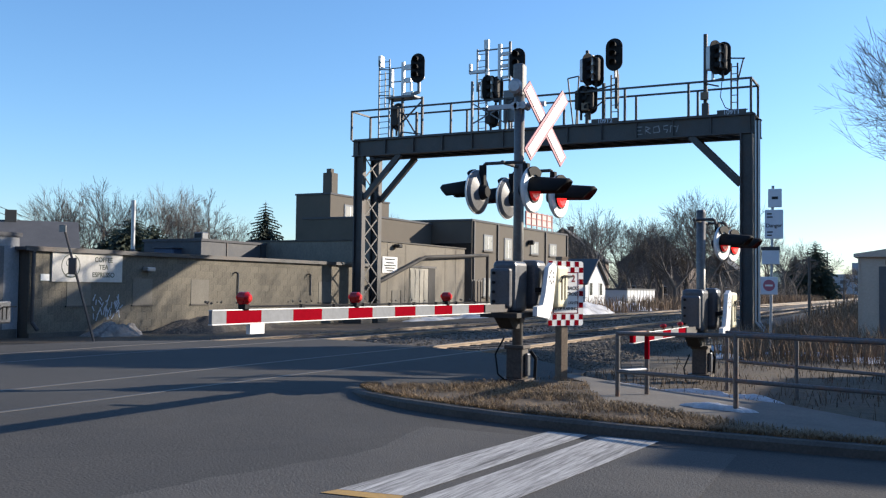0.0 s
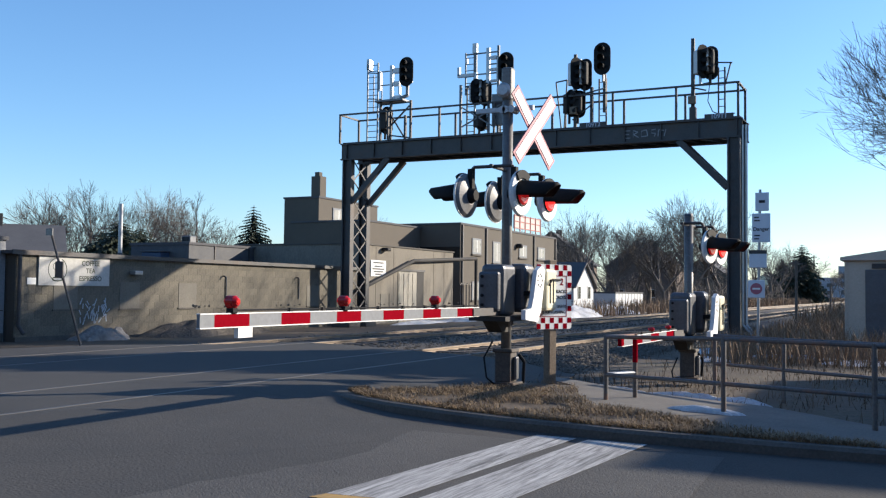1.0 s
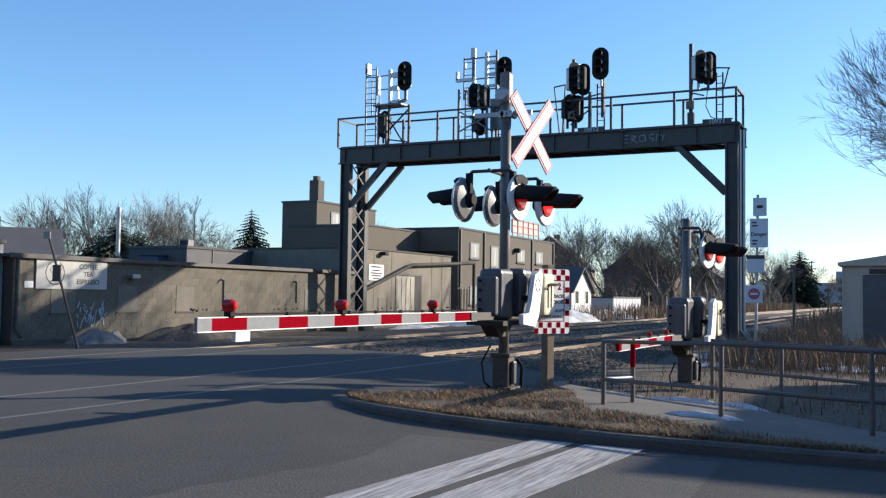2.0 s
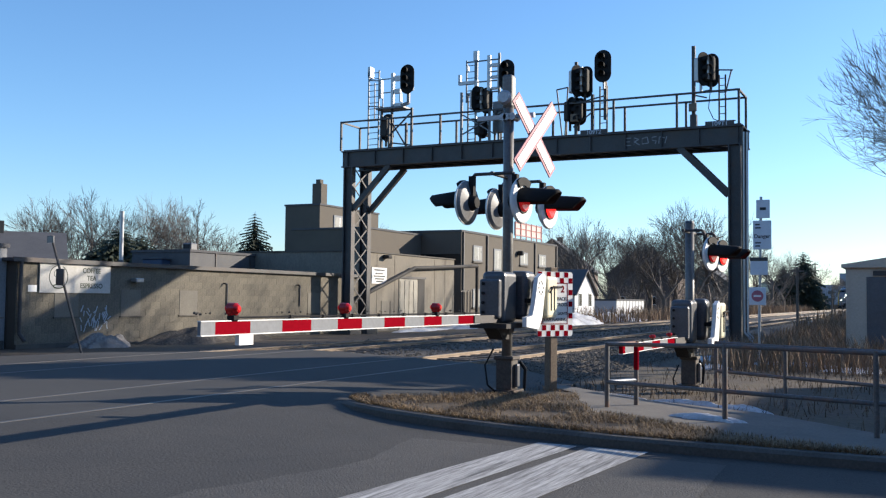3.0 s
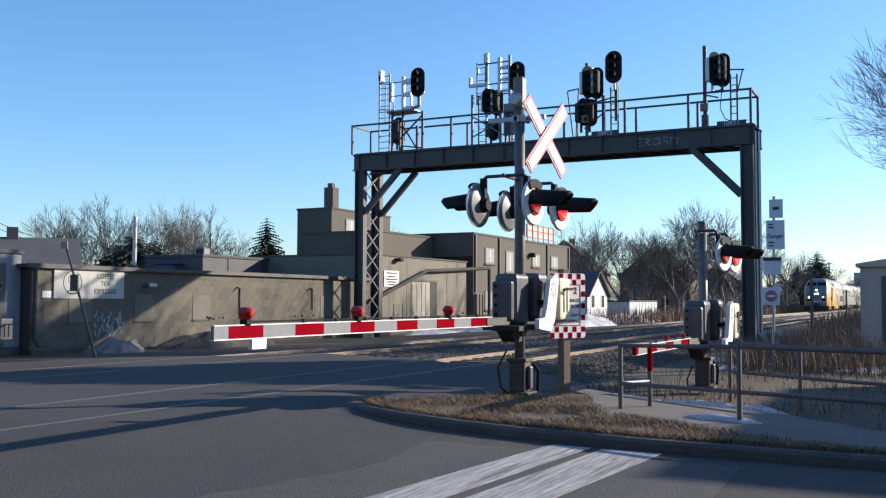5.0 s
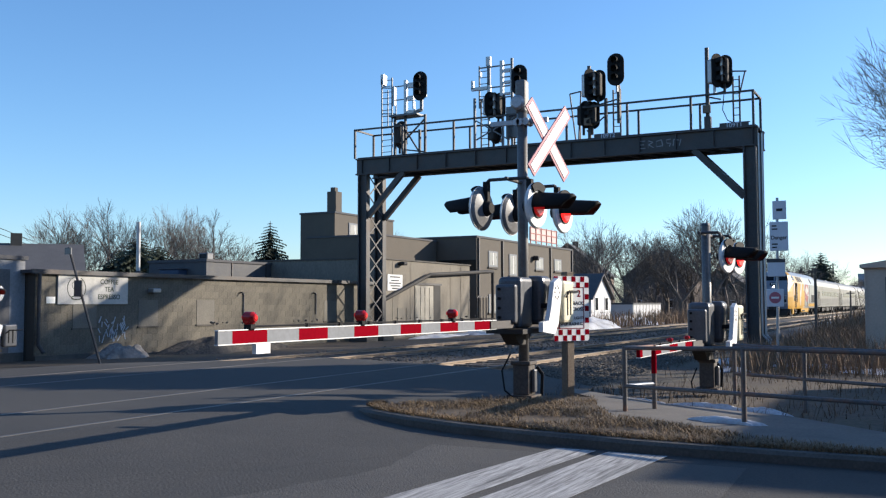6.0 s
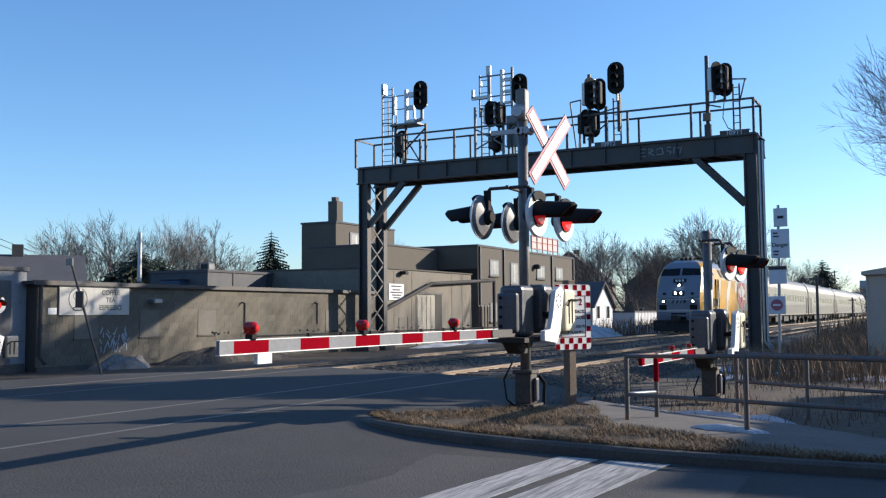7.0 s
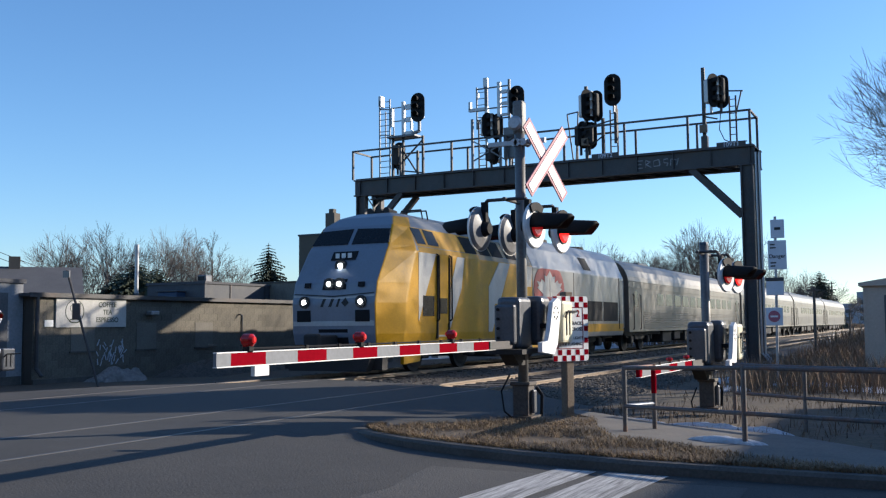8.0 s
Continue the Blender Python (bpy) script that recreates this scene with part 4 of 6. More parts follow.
# ---- crossing signals and gates ----
M["mast_grey"] = mat("mast_grey", (0.2, 0.195, 0.185), (0.12, 0.115, 0.11), 0.45, 0.3, scale=3, fine=30, bump=0.05, stains=((0.1, 0.08, 0.065), 0.5, 2.0))
M["iron"] = mat("weathered_iron", (0.1, 0.088, 0.078), (0.05, 0.044, 0.04), 0.7, 0.2, scale=5, fine=40, bump=0.3, stains=((0.12, 0.06, 0.035), 0.5, 4.0))


def flasher(parent, m, lit, k=1.0):
    """One red lamp with its round backboard; it shines along +x of m."""
    bm = BM()
    tube(bm, (-0.015, 0, 0), (0.0, 0, 0), 0.285, 36)
    tube(bm, (0.0, 0, 0), (0.02, 0, 0), 0.285, 36, 0.27)
    u = part("flasher", bm, "white", parent, "white round lamp backboard")
    u.matrix_basis = m @ Matrix.Scale(k, 4)
    bm = BM()
    tube(bm, (-0.016, 0, 0), (-0.05, 0, 0), 0.28, 32, 0.24)
    tube(bm, (-0.05, 0, 0), (-0.085, 0, 0), 0.24, 32, 0.12)
    part("back_face", bm, "lamp_back", u, "domed silver lamp back", smooth=False)
    # black clamp round the upper rim
    bm = BM()
    for k in range(9):
        t0, t1 = radians(52 + 76 * k / 9), radians(52 + 76 * (k + 1) / 9)
        prism(bm, [(r * math.cos(t), r * math.sin(t)) for r, t in ((0.19, t0), (0.295, t0), (0.295, t1), (0.19, t1))], "x", 0.02, 0.045)
    part("rim_clamp", bm, "black", u, "black mounting clamp")
    bm = BM()
    tube(bm, (0.018, 0, 0), (0.035, 0, 0), 0.16, 24)
    part("bezel", bm, "black", u)
    bm = BM()
    tube(bm, (0.03, 0, 0), (0.06, 0, 0), 0.145, 24, 0.12)
    part("lens", bm, "lens" if lit else "lens_dim", u, "red glass lens")
    b = BM()
    n = 16
    for i in range(n):
        t0, t1 = math.pi * (-0.06 + 1.12 * i / n), math.pi * (-0.06 + 1.12 * (i + 1) / n)
        for g0, g1 in ((0.0, 0.5), (0.5, 0.93), (0.93, 1.0)):
            q = []
            for f, t in ((g0, t0), (g0, t1), (g1, t1), (g1, t0)):
                r = 0.17 - 0.03 * f - (0.03 if f == 1.0 else 0)
                q.append((0.02 + f * (0.4 + 0.12 * math.sin(t)), r * math.cos(t), r * math.sin(t) - 0.02 * f))
            b.faces.new([b.verts.new(p) for p in q])
    bmesh.ops.remove_doubles(b, verts=b.verts, dist=0.001)
    bmesh.ops.solidify(b, geom=list(b.faces), thickness=0.012)
    part("hood", b, "black", u, "long black sun hood", smooth=True)
    bm = BM()
    tube(bm, (-0.08, 0, 0), (-0.16, 0, 0), 0.11, 20, 0.07)
    box(bm, -0.12, -0.05, -0.035, 0.035, 0.06, 0.34)
    part("lamp_housing", bm, "black", u)
    return u


M["lamp_back"] = mat("lamp_back_grey", (0.22, 0.225, 0.235), (0.15, 0.153, 0.16), 0.5, 0.0, scale=4, fine=40, bump=0.05, stains=((0.1, 0.09, 0.08), 0.5, 3.0))
M["faded_border"] = mat("faded_red_border", (0.42, 0.13, 0.17), (0.34, 0.1, 0.13), 0.6, bump=0.02)


def crossbuck(s, x, z):
    for a in (1, -1):
        for nm, k, w, L, off in (("blade_border", "faded_border", 0.1, 0.62, 0.0), ("blade", "white", 0.062, 0.582, 0.006)):
            bm = BM()
            box(bm, -0.008 + off, 0.008 + off, -L, L, -w, w)
            o = part(nm, bm, k, s)
            o.matrix_basis = pose(x + (0.022 if a > 0 else 0), 0.0, z, 0, 0, -12) @ pose(0, 0, 0, a * 45)


def crossing_signal(m, tall):
    s = thing("crossing_signal", "silver crossing signal mast with crossbuck and red flashing lights" if tall else "short silver crossing signal mast with two red lights", "crossing signal", m, "crossing signals")
    top = 4.1 if tall else 2.52
    bm = BM()
    tube(bm, (0, 0, 0.05), (0, 0, top), 0.068, 16)
    part("mast", bm, "mast_grey", s, smooth=True)
    bm = BM()
    tube(bm, (0, 0, top), (0, 0, top + 0.04), 0.075, 12, 0.06)
    part("mast_cap", bm, "alu", s)
    bm = BM()
    box(bm, -0.17, 0.17, -0.17, 0.17, 0.0, 0.05)
    rbox(bm, -0.115, 0.115, -0.115, 0.115, 0.04, 0.46, 0.025, 2)
    rbox(bm, -0.135, 0.135, -0.135, 0.135, 0.43, 0.48, 0.012, 1)
    part("base", bm, "iron", s, "dark rusty cast-iron pedestal")
    bm = BM()
    rbox(bm, 0.115, 0.17, -0.05, 0.05, 0.08, 0.38, 0.02)
    part("junction_box", bm, "alu", s)
    bm = BM()
    pipe(bm, [(0.1, 0.2, 0.4), (0.16, 0.24, 0.3), (0.14, 0.26, 0.02)], 0.022, 6)
    part("cable", bm, "black", s)
    if tall:
        crossbuck(s, 0.36, 3.335)
        bm = BM()
        box(bm, -0.45, 0.36, -0.025, 0.025, 3.58, 3.64)
        for k in (-0.05, 0.0, 0.08):
            tube(bm, (k, -0.09, 3.6), (k, 0.09, 3.6), 0.05, 8)
        part("bracket", bm, "galv", s)
        bm = BM()
        rbox(bm, -0.075, 0.075, -0.075, 0.075, 3.72, 4.16, 0.03)
        part("bell_housing", bm, "mast_grey", s, "silver bell housing")
        bm = BM()
        tube(bm, (-0.02, -0.11, 3.85), (-0.02, -0.14, 3.85), 0.1, 20, 0.07)
        part("bell", bm, "galv", s)
    z = 2.44 if tall else 2.02
    dx, arm = (0.38, 0.48) if tall else (0.4, 0.42)
    bm = BM()
    tube(bm, (0, -arm - 0.07, z + 0.36), (0, arm + 0.07, z + 0.36), 0.025, 10)
    for sy in (-arm, arm):
        pipe(bm, [(0, sy, z + 0.36), (dx * 0.7, sy, z + 0.36), (dx * 0.9, sy, z + 0.2)], 0.022, 8)
        if tall:
            pipe(bm, [(0, sy, z + 0.36), (-dx * 0.7, sy, z + 0.36), (-dx * 0.9, sy, z + 0.2)], 0.022, 8)
    part("crossarm", bm, "gantry", s)
    for sx in ((1, -1) if tall else (1,)):
        for sy in (-arm, arm):
            flasher(s, pose(dx * sx, sy, z, 0, 0, (-5 if tall else -14) + (0 if sx > 0 else 180)), sy > 0, 1.0 if tall else 0.88)
    return s


def gate_lamp(a, y, big=True):
    bm = BM()
    rbox(bm, -0.035, 0.035, y - 0.04, y + 0.04, 0.05, 0.105, 0.012, 1)
    for dy in (-0.035, 0.035):
        tube(bm, (0, y + dy, -0.02), (0, y + dy, 0.08), 0.012, 6)
    l = part("arm_lamp", bm, "black", a)
    if not big:
        l.matrix_basis = Matrix.Translation((0, y * 0.4, 0.02)) @ Matrix.Scale(0.6, 4)
    bm = BM()
    tube(bm, (-0.035, y, 0.145), (0.035, y, 0.145), 0.05, 20)
    tube(bm, (0.035, y, 0.145), (0.06, y, 0.145), 0.05, 20, 0.028)
    rbox(bm, -0.03, 0.03, y - 0.045, y + 0.045, 0.09, 0.15, 0.012, 1)
    part("lamp_body", bm, "lamp_red", l, "glossy red arm lamp")
    for x in (-1, 1):
        bm = BM()
        tube(bm, (x * 0.06, y, 0.15), (x * 0.066, y, 0.15), 0.024, 16, 0.018)
        part("lamp_lens", bm, "lens_dim", l)


def crossing_gate(m, stripes, lamps, label, weight="cream"):
    """Arm along -y from the mechanism; counterweights on the +y side."""
    g = thing("crossing_gate", label, "crossing gate", m, "crossing gates")
    bm = BM()
    rbox(bm, -0.22, 0.1, -0.34, 0.1, -0.06, 0.6, 0.06, 3)
    part("mechanism_box", bm, "alu", g, "silver gate mechanism housing")
    bm = BM()
    rbox(bm, -0.12, 0.22, 0.13, 0.48, -0.02, 0.62, 0.07, 3)
    part("motor_box", bm, "alu", g, "silver rounded motor housing")
    bm = BM()
    rbox(bm, -0.2, 0.08, -0.46, -0.36, 0.0, 0.5, 0.03, 2)
    part("box_cover", bm, "alu", g)
    bm = BM()
    for z in (0.08, 0.2, 0.32, 0.44):
        tube(bm, (-0.14, -0.48, z), (-0.14, -0.46, z), 0.02, 8)
    part("hinge", bm, "black", g)
    bm = BM()
    box(bm, -0.26, 0.24, -0.6, 0.5, -0.12, -0.06)
    prism(bm, [(-0.45, -0.12), (0.15, -0.12), (0.02, -0.27), (-0.25, -0.27)], "x", -0.14, 0.05)
    part("mounting_bracket", bm, "dark", g)
    bm = BM()
    pipe(bm, [(-0.15, -0.1, -0.4), (-0.2, -0.25, -0.6), (-0.15, -0.28, -0.85), (-0.05, -0.1, -1.0)], 0.012, 6)
    part("hanging_cable", bm, "black", g)
    # arm
    bm = BM()
    box(bm, -0.03, 0.03, -1.08, -0.3, -0.05, 0.045)
    a = part("arm", bm, "gantry", g)
    y = -1.08
    for k in range(stripes + 1):
        L = 0.4295 if k < stripes else 0.165
        h = 0.1
        bm = BM()
        box(bm, -0.015, 0.015, y - L, y, -h / 2, h / 2)
        part("stripe", bm, "red" if k % 2 == 0 else "silver_tape", a)
        y -= L
    bm = BM()
    for z in (-0.058, 0.05):
        box(bm, -0.02, 0.02, y, -0.9, z, z + 0.008)
    part("edge_strip", bm, "white", a)
    bm = BM()
    pipe(bm, [(0, -0.9, 0.075), (0, y + 0.45, 0.078)], 0.008, 5)
    k = -1.3
    while k > y + 0.7:
        box(bm, -0.015, 0.015, k - 0.02, k + 0.02, 0.058, 0.09)
        k -= 0.5
    part("lamp_cable", bm, "black", a)
    for yy in lamps:
        gate_lamp(a, yy, stripes > 6)
    if lamps and stripes > 6:
        bm = BM()
        box(bm, -0.02, 0.02, lamps[-1] + 0.06, lamps[-1] + 0.24, -0.14, -0.06)
        part("marker_plate", bm, "white", a)
    # counterweights, on the road side of the housing
    bm = BM()
    prism(bm, [(-0.3, -0.1), (0.12, -0.14), (0.25, 0.0), (0.33, 0.28), (0.4, 0.54), (0.26, 0.59), (0.1, 0.53), (-0.02, 0.18), (-0.1, 0.04), (-0.3, 0.02)], "x", 0.33, 0.39)
    w = part("counterweight_arm", bm, "white", g, "bright white counterweight arm")
    for k in range(8):
        bm = BM()
        t = 2 * math.pi * k / 8
        y, z = 0.2 + 0.08 * math.cos(t), 0.4 + 0.08 * math.sin(t)
        tube(bm, (0.388, y, z), (0.393, y, z), 0.016, 8)
        part("bolt_hole", bm, "black", w)
    bm = BM()
    rbox(bm, 0.24, 0.4, 0.44, 0.82, 0.0, 0.56, 0.04)
    part("counterweight", bm, weight, g, "painted counterweight block")
    bm = BM()
    for yy in (0.56, 0.68):
        box(bm, 0.4, 0.408, yy - 0.015, yy + 0.015, 0.1, 0.42)
    pipe(bm, [(0.42, 0.46, 0.34), (0.43, 0.56, 0.42), (0.42, 0.95, 0.42)], 0.013, 6)
    box(bm, 0.2, 0.3, 0.1, 0.6, 0.2, 0.26)
    part("tie_rod", bm, "black", g)
    return g


M["cream"] = mat("cream_paint", (0.72, 0.68, 0.48), (0.6, 0.55, 0.38), 0.5, scale=3, fine=30, bump=0.04, stains=((0.4, 0.36, 0.28), 0.4, 2.0))
crossing_signal(pose(-4.83, 11.6, 0.085), True)
crossing_gate(pose(-4.83, 11.6, 1.052), 11, (-2.06, -3.95, -5.58), "lowered red and white striped crossing gate arm beside the mast")
crossing_signal(pose(-3.19, 14.95, -0.02), False)
crossing_gate(pose(-3.19, 14.95, 0.72), 6, (-1.35, -2.3), "short lowered striped gate arm across the footpath")
far_sig = crossing_signal(pose(-17.95, 13.2, -0.16), False)
far_gate = crossing_gate(pose(-17.9, 13.42, 0.42), 11, (-2.06, -3.95, -5.58), "lowered striped gate arm on the far side of the tracks", "alu")
far_sig.scale = far_gate.scale = (0.85, 0.85, 0.85)


def checker_sign():
    s = thing("warning_sign", "white crossing warning sign with red checkered border on a timber post", "sign", pose(-4.47, 12.42, 0.0, 0, 0, 60))
    bm = BM()
    rbox(bm, -0.065, 0.065, 0.015, 0.145, 0, 1.74, 0.012, 1)
    part("post", bm, "wood", s, "weathered square timber post")
    Hh, z0 = 0.88, 0.8
    bm = BM()
    prism(bm, round_rect(0.31, z0, z0 + Hh, 0.04), "y", -0.006, 0.012)
    bd = part("board", bm, "white", s)
    n, c = 8, 0.62 / 8
    rows = int(round(Hh / c))
    for i in range(n):
        for j in range(rows):
            edge = i == 0 or i == n - 1 or j in (0, 1) or j >= rows - 2
            if edge and (i + j) % 2 == 0:
                bm = BM()
                x, z = -0.31 + i * c, z0 + j * Hh / rows
                box(bm, x + 0.004, x + c - 0.004, -0.009, -0.006, z + 0.004, z + Hh / rows - 0.004)
                part("checker_square", bm, "red", bd)
    bm = BM()
    a, b, lo, hi, t = -0.22, 0.22, z0 + 0.165, z0 + 0.73, 0.01
    for q in ((a, b, lo, lo + t), (a, b, hi - t, hi), (a, a + t, lo, hi), (b - t, b, lo, hi)):
        box(bm, q[0], q[1], -0.009, -0.006, q[2], q[3])
    part("inner_border", bm, "red", bd)
    for words, z, x, size in (("2", z0 + 0.64, 0.13, 0.13), ("TRACKS", z0 + 0.51, 0.11, 0.065), ("CROSS", z0 + 0.43, 0.11, 0.065), ("UNTIL ALL LIGHTS", z0 + 0.31, 0.0, 0.052), ("STOP FLASHING", z0 + 0.23, 0.0, 0.055)):
        text("lettering", words, size, "red" if words == "2" else "text", bd, pose(x, -0.007, z, 90), 0.002)
    return s


def round_rect(w, z0, z1, r, n=5):
    out = []
    for cx, cz, a0 in ((w - r, z1 - r, 0), (-w + r, z1 - r, 90), (-w + r, z0 + r, 180), (w - r, z0 + r, 270)):
        for k in range(n + 1):
            t = radians(a0 + 90 * k / n)
            out.append((cx + r * math.cos(t), cz + r * math.sin(t)))
    return out


checker_sign()


# ---- fences along the footpath ----
def fence(posts, heights, label, taped=False):
    f = thing("pipe_fence", label, "fence", group="pipe fences")
    for (x, y), h in zip(posts, heights):
        bm = BM()
        tube(bm, (x, y, -0.1), (x, y, h + 0.02), 0.027, 12)
        part("post", bm, "fence", f)
    for (a, ha), (b, hb) in zip(zip(posts, heights), zip(posts[1:], heights[1:])):
        for k in (1.0, 0.45):
            bm = BM()
            tube(bm, (*a, ha * k), (*b, hb * k), 0.023, 12)
            # the first lower rail gets a brighter steel, for the sun that catches it
            part("rail", bm, "galv" if taped and k < 1 and a == posts[0] else "fence", f)
    if taped:
        bm = BM()
        tube(bm, (*posts[0], heights[0] - 0.32), (*posts[0], heights[0] - 0.05), 0.03, 12)
        part("tape", bm, "red", f, "red reflective tape round the post")
    return f


M["fence"] = mat("fence_steel", (0.14, 0.138, 0.138), (0.07, 0.069, 0.069), 0.5, 0.3, scale=4, fine=40, bump=0.06, stains=((0.28, 0.12, 0.05), 0.7, 1.6))
fence([(-3.04, 11.29), (-3.27, 10.87), (-1.82, 10.2), (-0.38, 9.74), (3.0, 9.7), (6.0, 9.7), (9.0, 9.7)], [0.8, 0.79, 0.84, 0.84, 0.84, 0.84, 0.84], "grey steel pipe fence with rust stains beside the footpath", True)
fence([(-2.6, 13.9), (-1.59, 13.2), (0.3, 12.0), (3.0, 11.3), (6, 11.2)], [0.72, 0.72, 0.74, 0.74, 0.74], "grey steel pipe fence between footpath and tracks")


# ---- sign pole and hut beside the track ----
def sign_pole():
    s = thing("sign_pole", "steel pole with stacked trespass warning signs beside the track", "sign", pose(-3.2, 22.0, -0.1))
    bm = BM()
    tube(bm, (0, 0.03, 0), (0.06, 0.03, 3.72), 0.03, 10)
    part("pole", bm, "galv", s)
    M["sign_blue"] = mat("pale_sign", (0.66, 0.68, 0.72), (0.58, 0.6, 0.64), 0.5, bump=0.02)
    for x0, x1, z0, z1, nm in ((-0.04, 0.25, 3.24, 3.65, "top_plate"), (-0.11, 0.28, 2.55, 3.19, "danger_plate"), (-0.17, 0.2, 1.99, 2.37, "lower_plate"), (-0.2, 0.16, 1.33, 1.72, "stop_plate")):
        bm = BM()
        rbox(bm, x0, x1, -0.012, 0.008, z0, z1, 0.01, 1)
        p = part(nm, bm, "sign_blue", s)
        if nm == "danger_plate":
            text("lettering", "Danger", 0.115, "text", p, pose((x0 + x1) / 2, -0.013, 2.84, 90), 0.002)
            for z, w in ((3.1, 0.1), (3.03, 0.12), (2.7, 0.12), (2.63, 0.1)):
                bm = BM()
                box(bm, x0 + 0.05, x0 + 0.05 + w, -0.016, -0.012, z - 0.015, z + 0.015)
                part("text_bar", bm, "text", p)
        elif nm == "top_plate":
            bm = BM()
            box(bm, x0 + 0.08, x1 - 0.08, -0.016, -0.012, 3.42, 3.48)
            part("text_bar", bm, "text", p)
        elif nm == "lower_plate":
            bm = BM()
            box(bm, x0 - 0.01, x1 + 0.01, -0.018, -0.012, 2.3, 2.38)
            part("text_bar", bm, "gantry", p)
        else:
            bm = BM()
            tube(bm, (-0.02, -0.012, 1.53), (-0.02, -0.018, 1.53), 0.125, 24)
            part("red_disc", bm, "faded_border", p)
            bm = BM()
            box(bm, -0.1, 0.06, -0.022, -0.018, 1.51, 1.55)
            part("white_bar", bm, "white", p)
    return s


sign_pole()


def signal_hut():
    s = thing("signal_hut", "beige metal signal hut with a low roof beside the tracks", "hut", pose(-1.66, 26.0, -0.1))
    M["hut"] = mat("beige_metal", (0.56, 0.45, 0.35), (0.45, 0.36, 0.28), 0.55, scale=1, fine=20, bump=0.05, stains=((0.3, 0.25, 0.2), 0.3, 0.8))
    bm = BM()
    box(bm, 0, 3.0, 0, 3.4, 0, 2.28)
    part("wall", bm, "hut", s)
    bm = BM()
    prism(bm, [(-0.12, 2.28), (3.12, 2.28), (3.12, 2.36), (1.5, 2.62), (-0.12, 2.36)], "y", -0.12, 3.5)
    part("roof", bm, "hut", s)
    bm = BM()
    for x in (0.0, 0.75, 1.5, 2.25, 3.0):
        box(bm, x - 0.025, x + 0.025, -0.015, 0.0, 0, 2.28)
    part("corner_trim", bm, "hut", s)
    bm = BM()
    rbox(bm, 0.45, 1.5, -0.03, 0.0, 0.1, 2.05, 0.01, 1)
    d = part("door", bm, "alu", s, "pale metal door")
    bm = BM()
    box(bm, 0.6, 1.35, -0.05, -0.03, 2.08, 2.2)
    part("name_plate", bm, "gantry", s)
    return s


signal_hut()


# ---- buildings beyond the tracks ----
WX = -20.3


def block_mesh(name, w, h, d=0.06):
    bm = BM()
    box(bm, -d, 0, 0.001, w - 0.001, 0.001, h - 0.001)
    bmesh.ops.recalc_face_normals(bm, faces=bm.faces)
    bmesh.ops.bevel(bm, geom=[e for e in bm.edges if all(v.co.x > -0.001 for v in e.verts)], offset=0.002, segments=1, affect="EDGES")
    me = bpy.data.meshes.new(name)
    bm.to_mesh(me)
    bm.free()
    me.materials.append(M["block"])
    return me


def panel(parent, name, y0, y1, z0, z1, material, out=0.02, x=WX, label="", deep=0.05):
    bm = BM()
    box(bm, x - deep, x + out, y0, y1, z0, z1)
    return part(name, bm, material, parent, label)


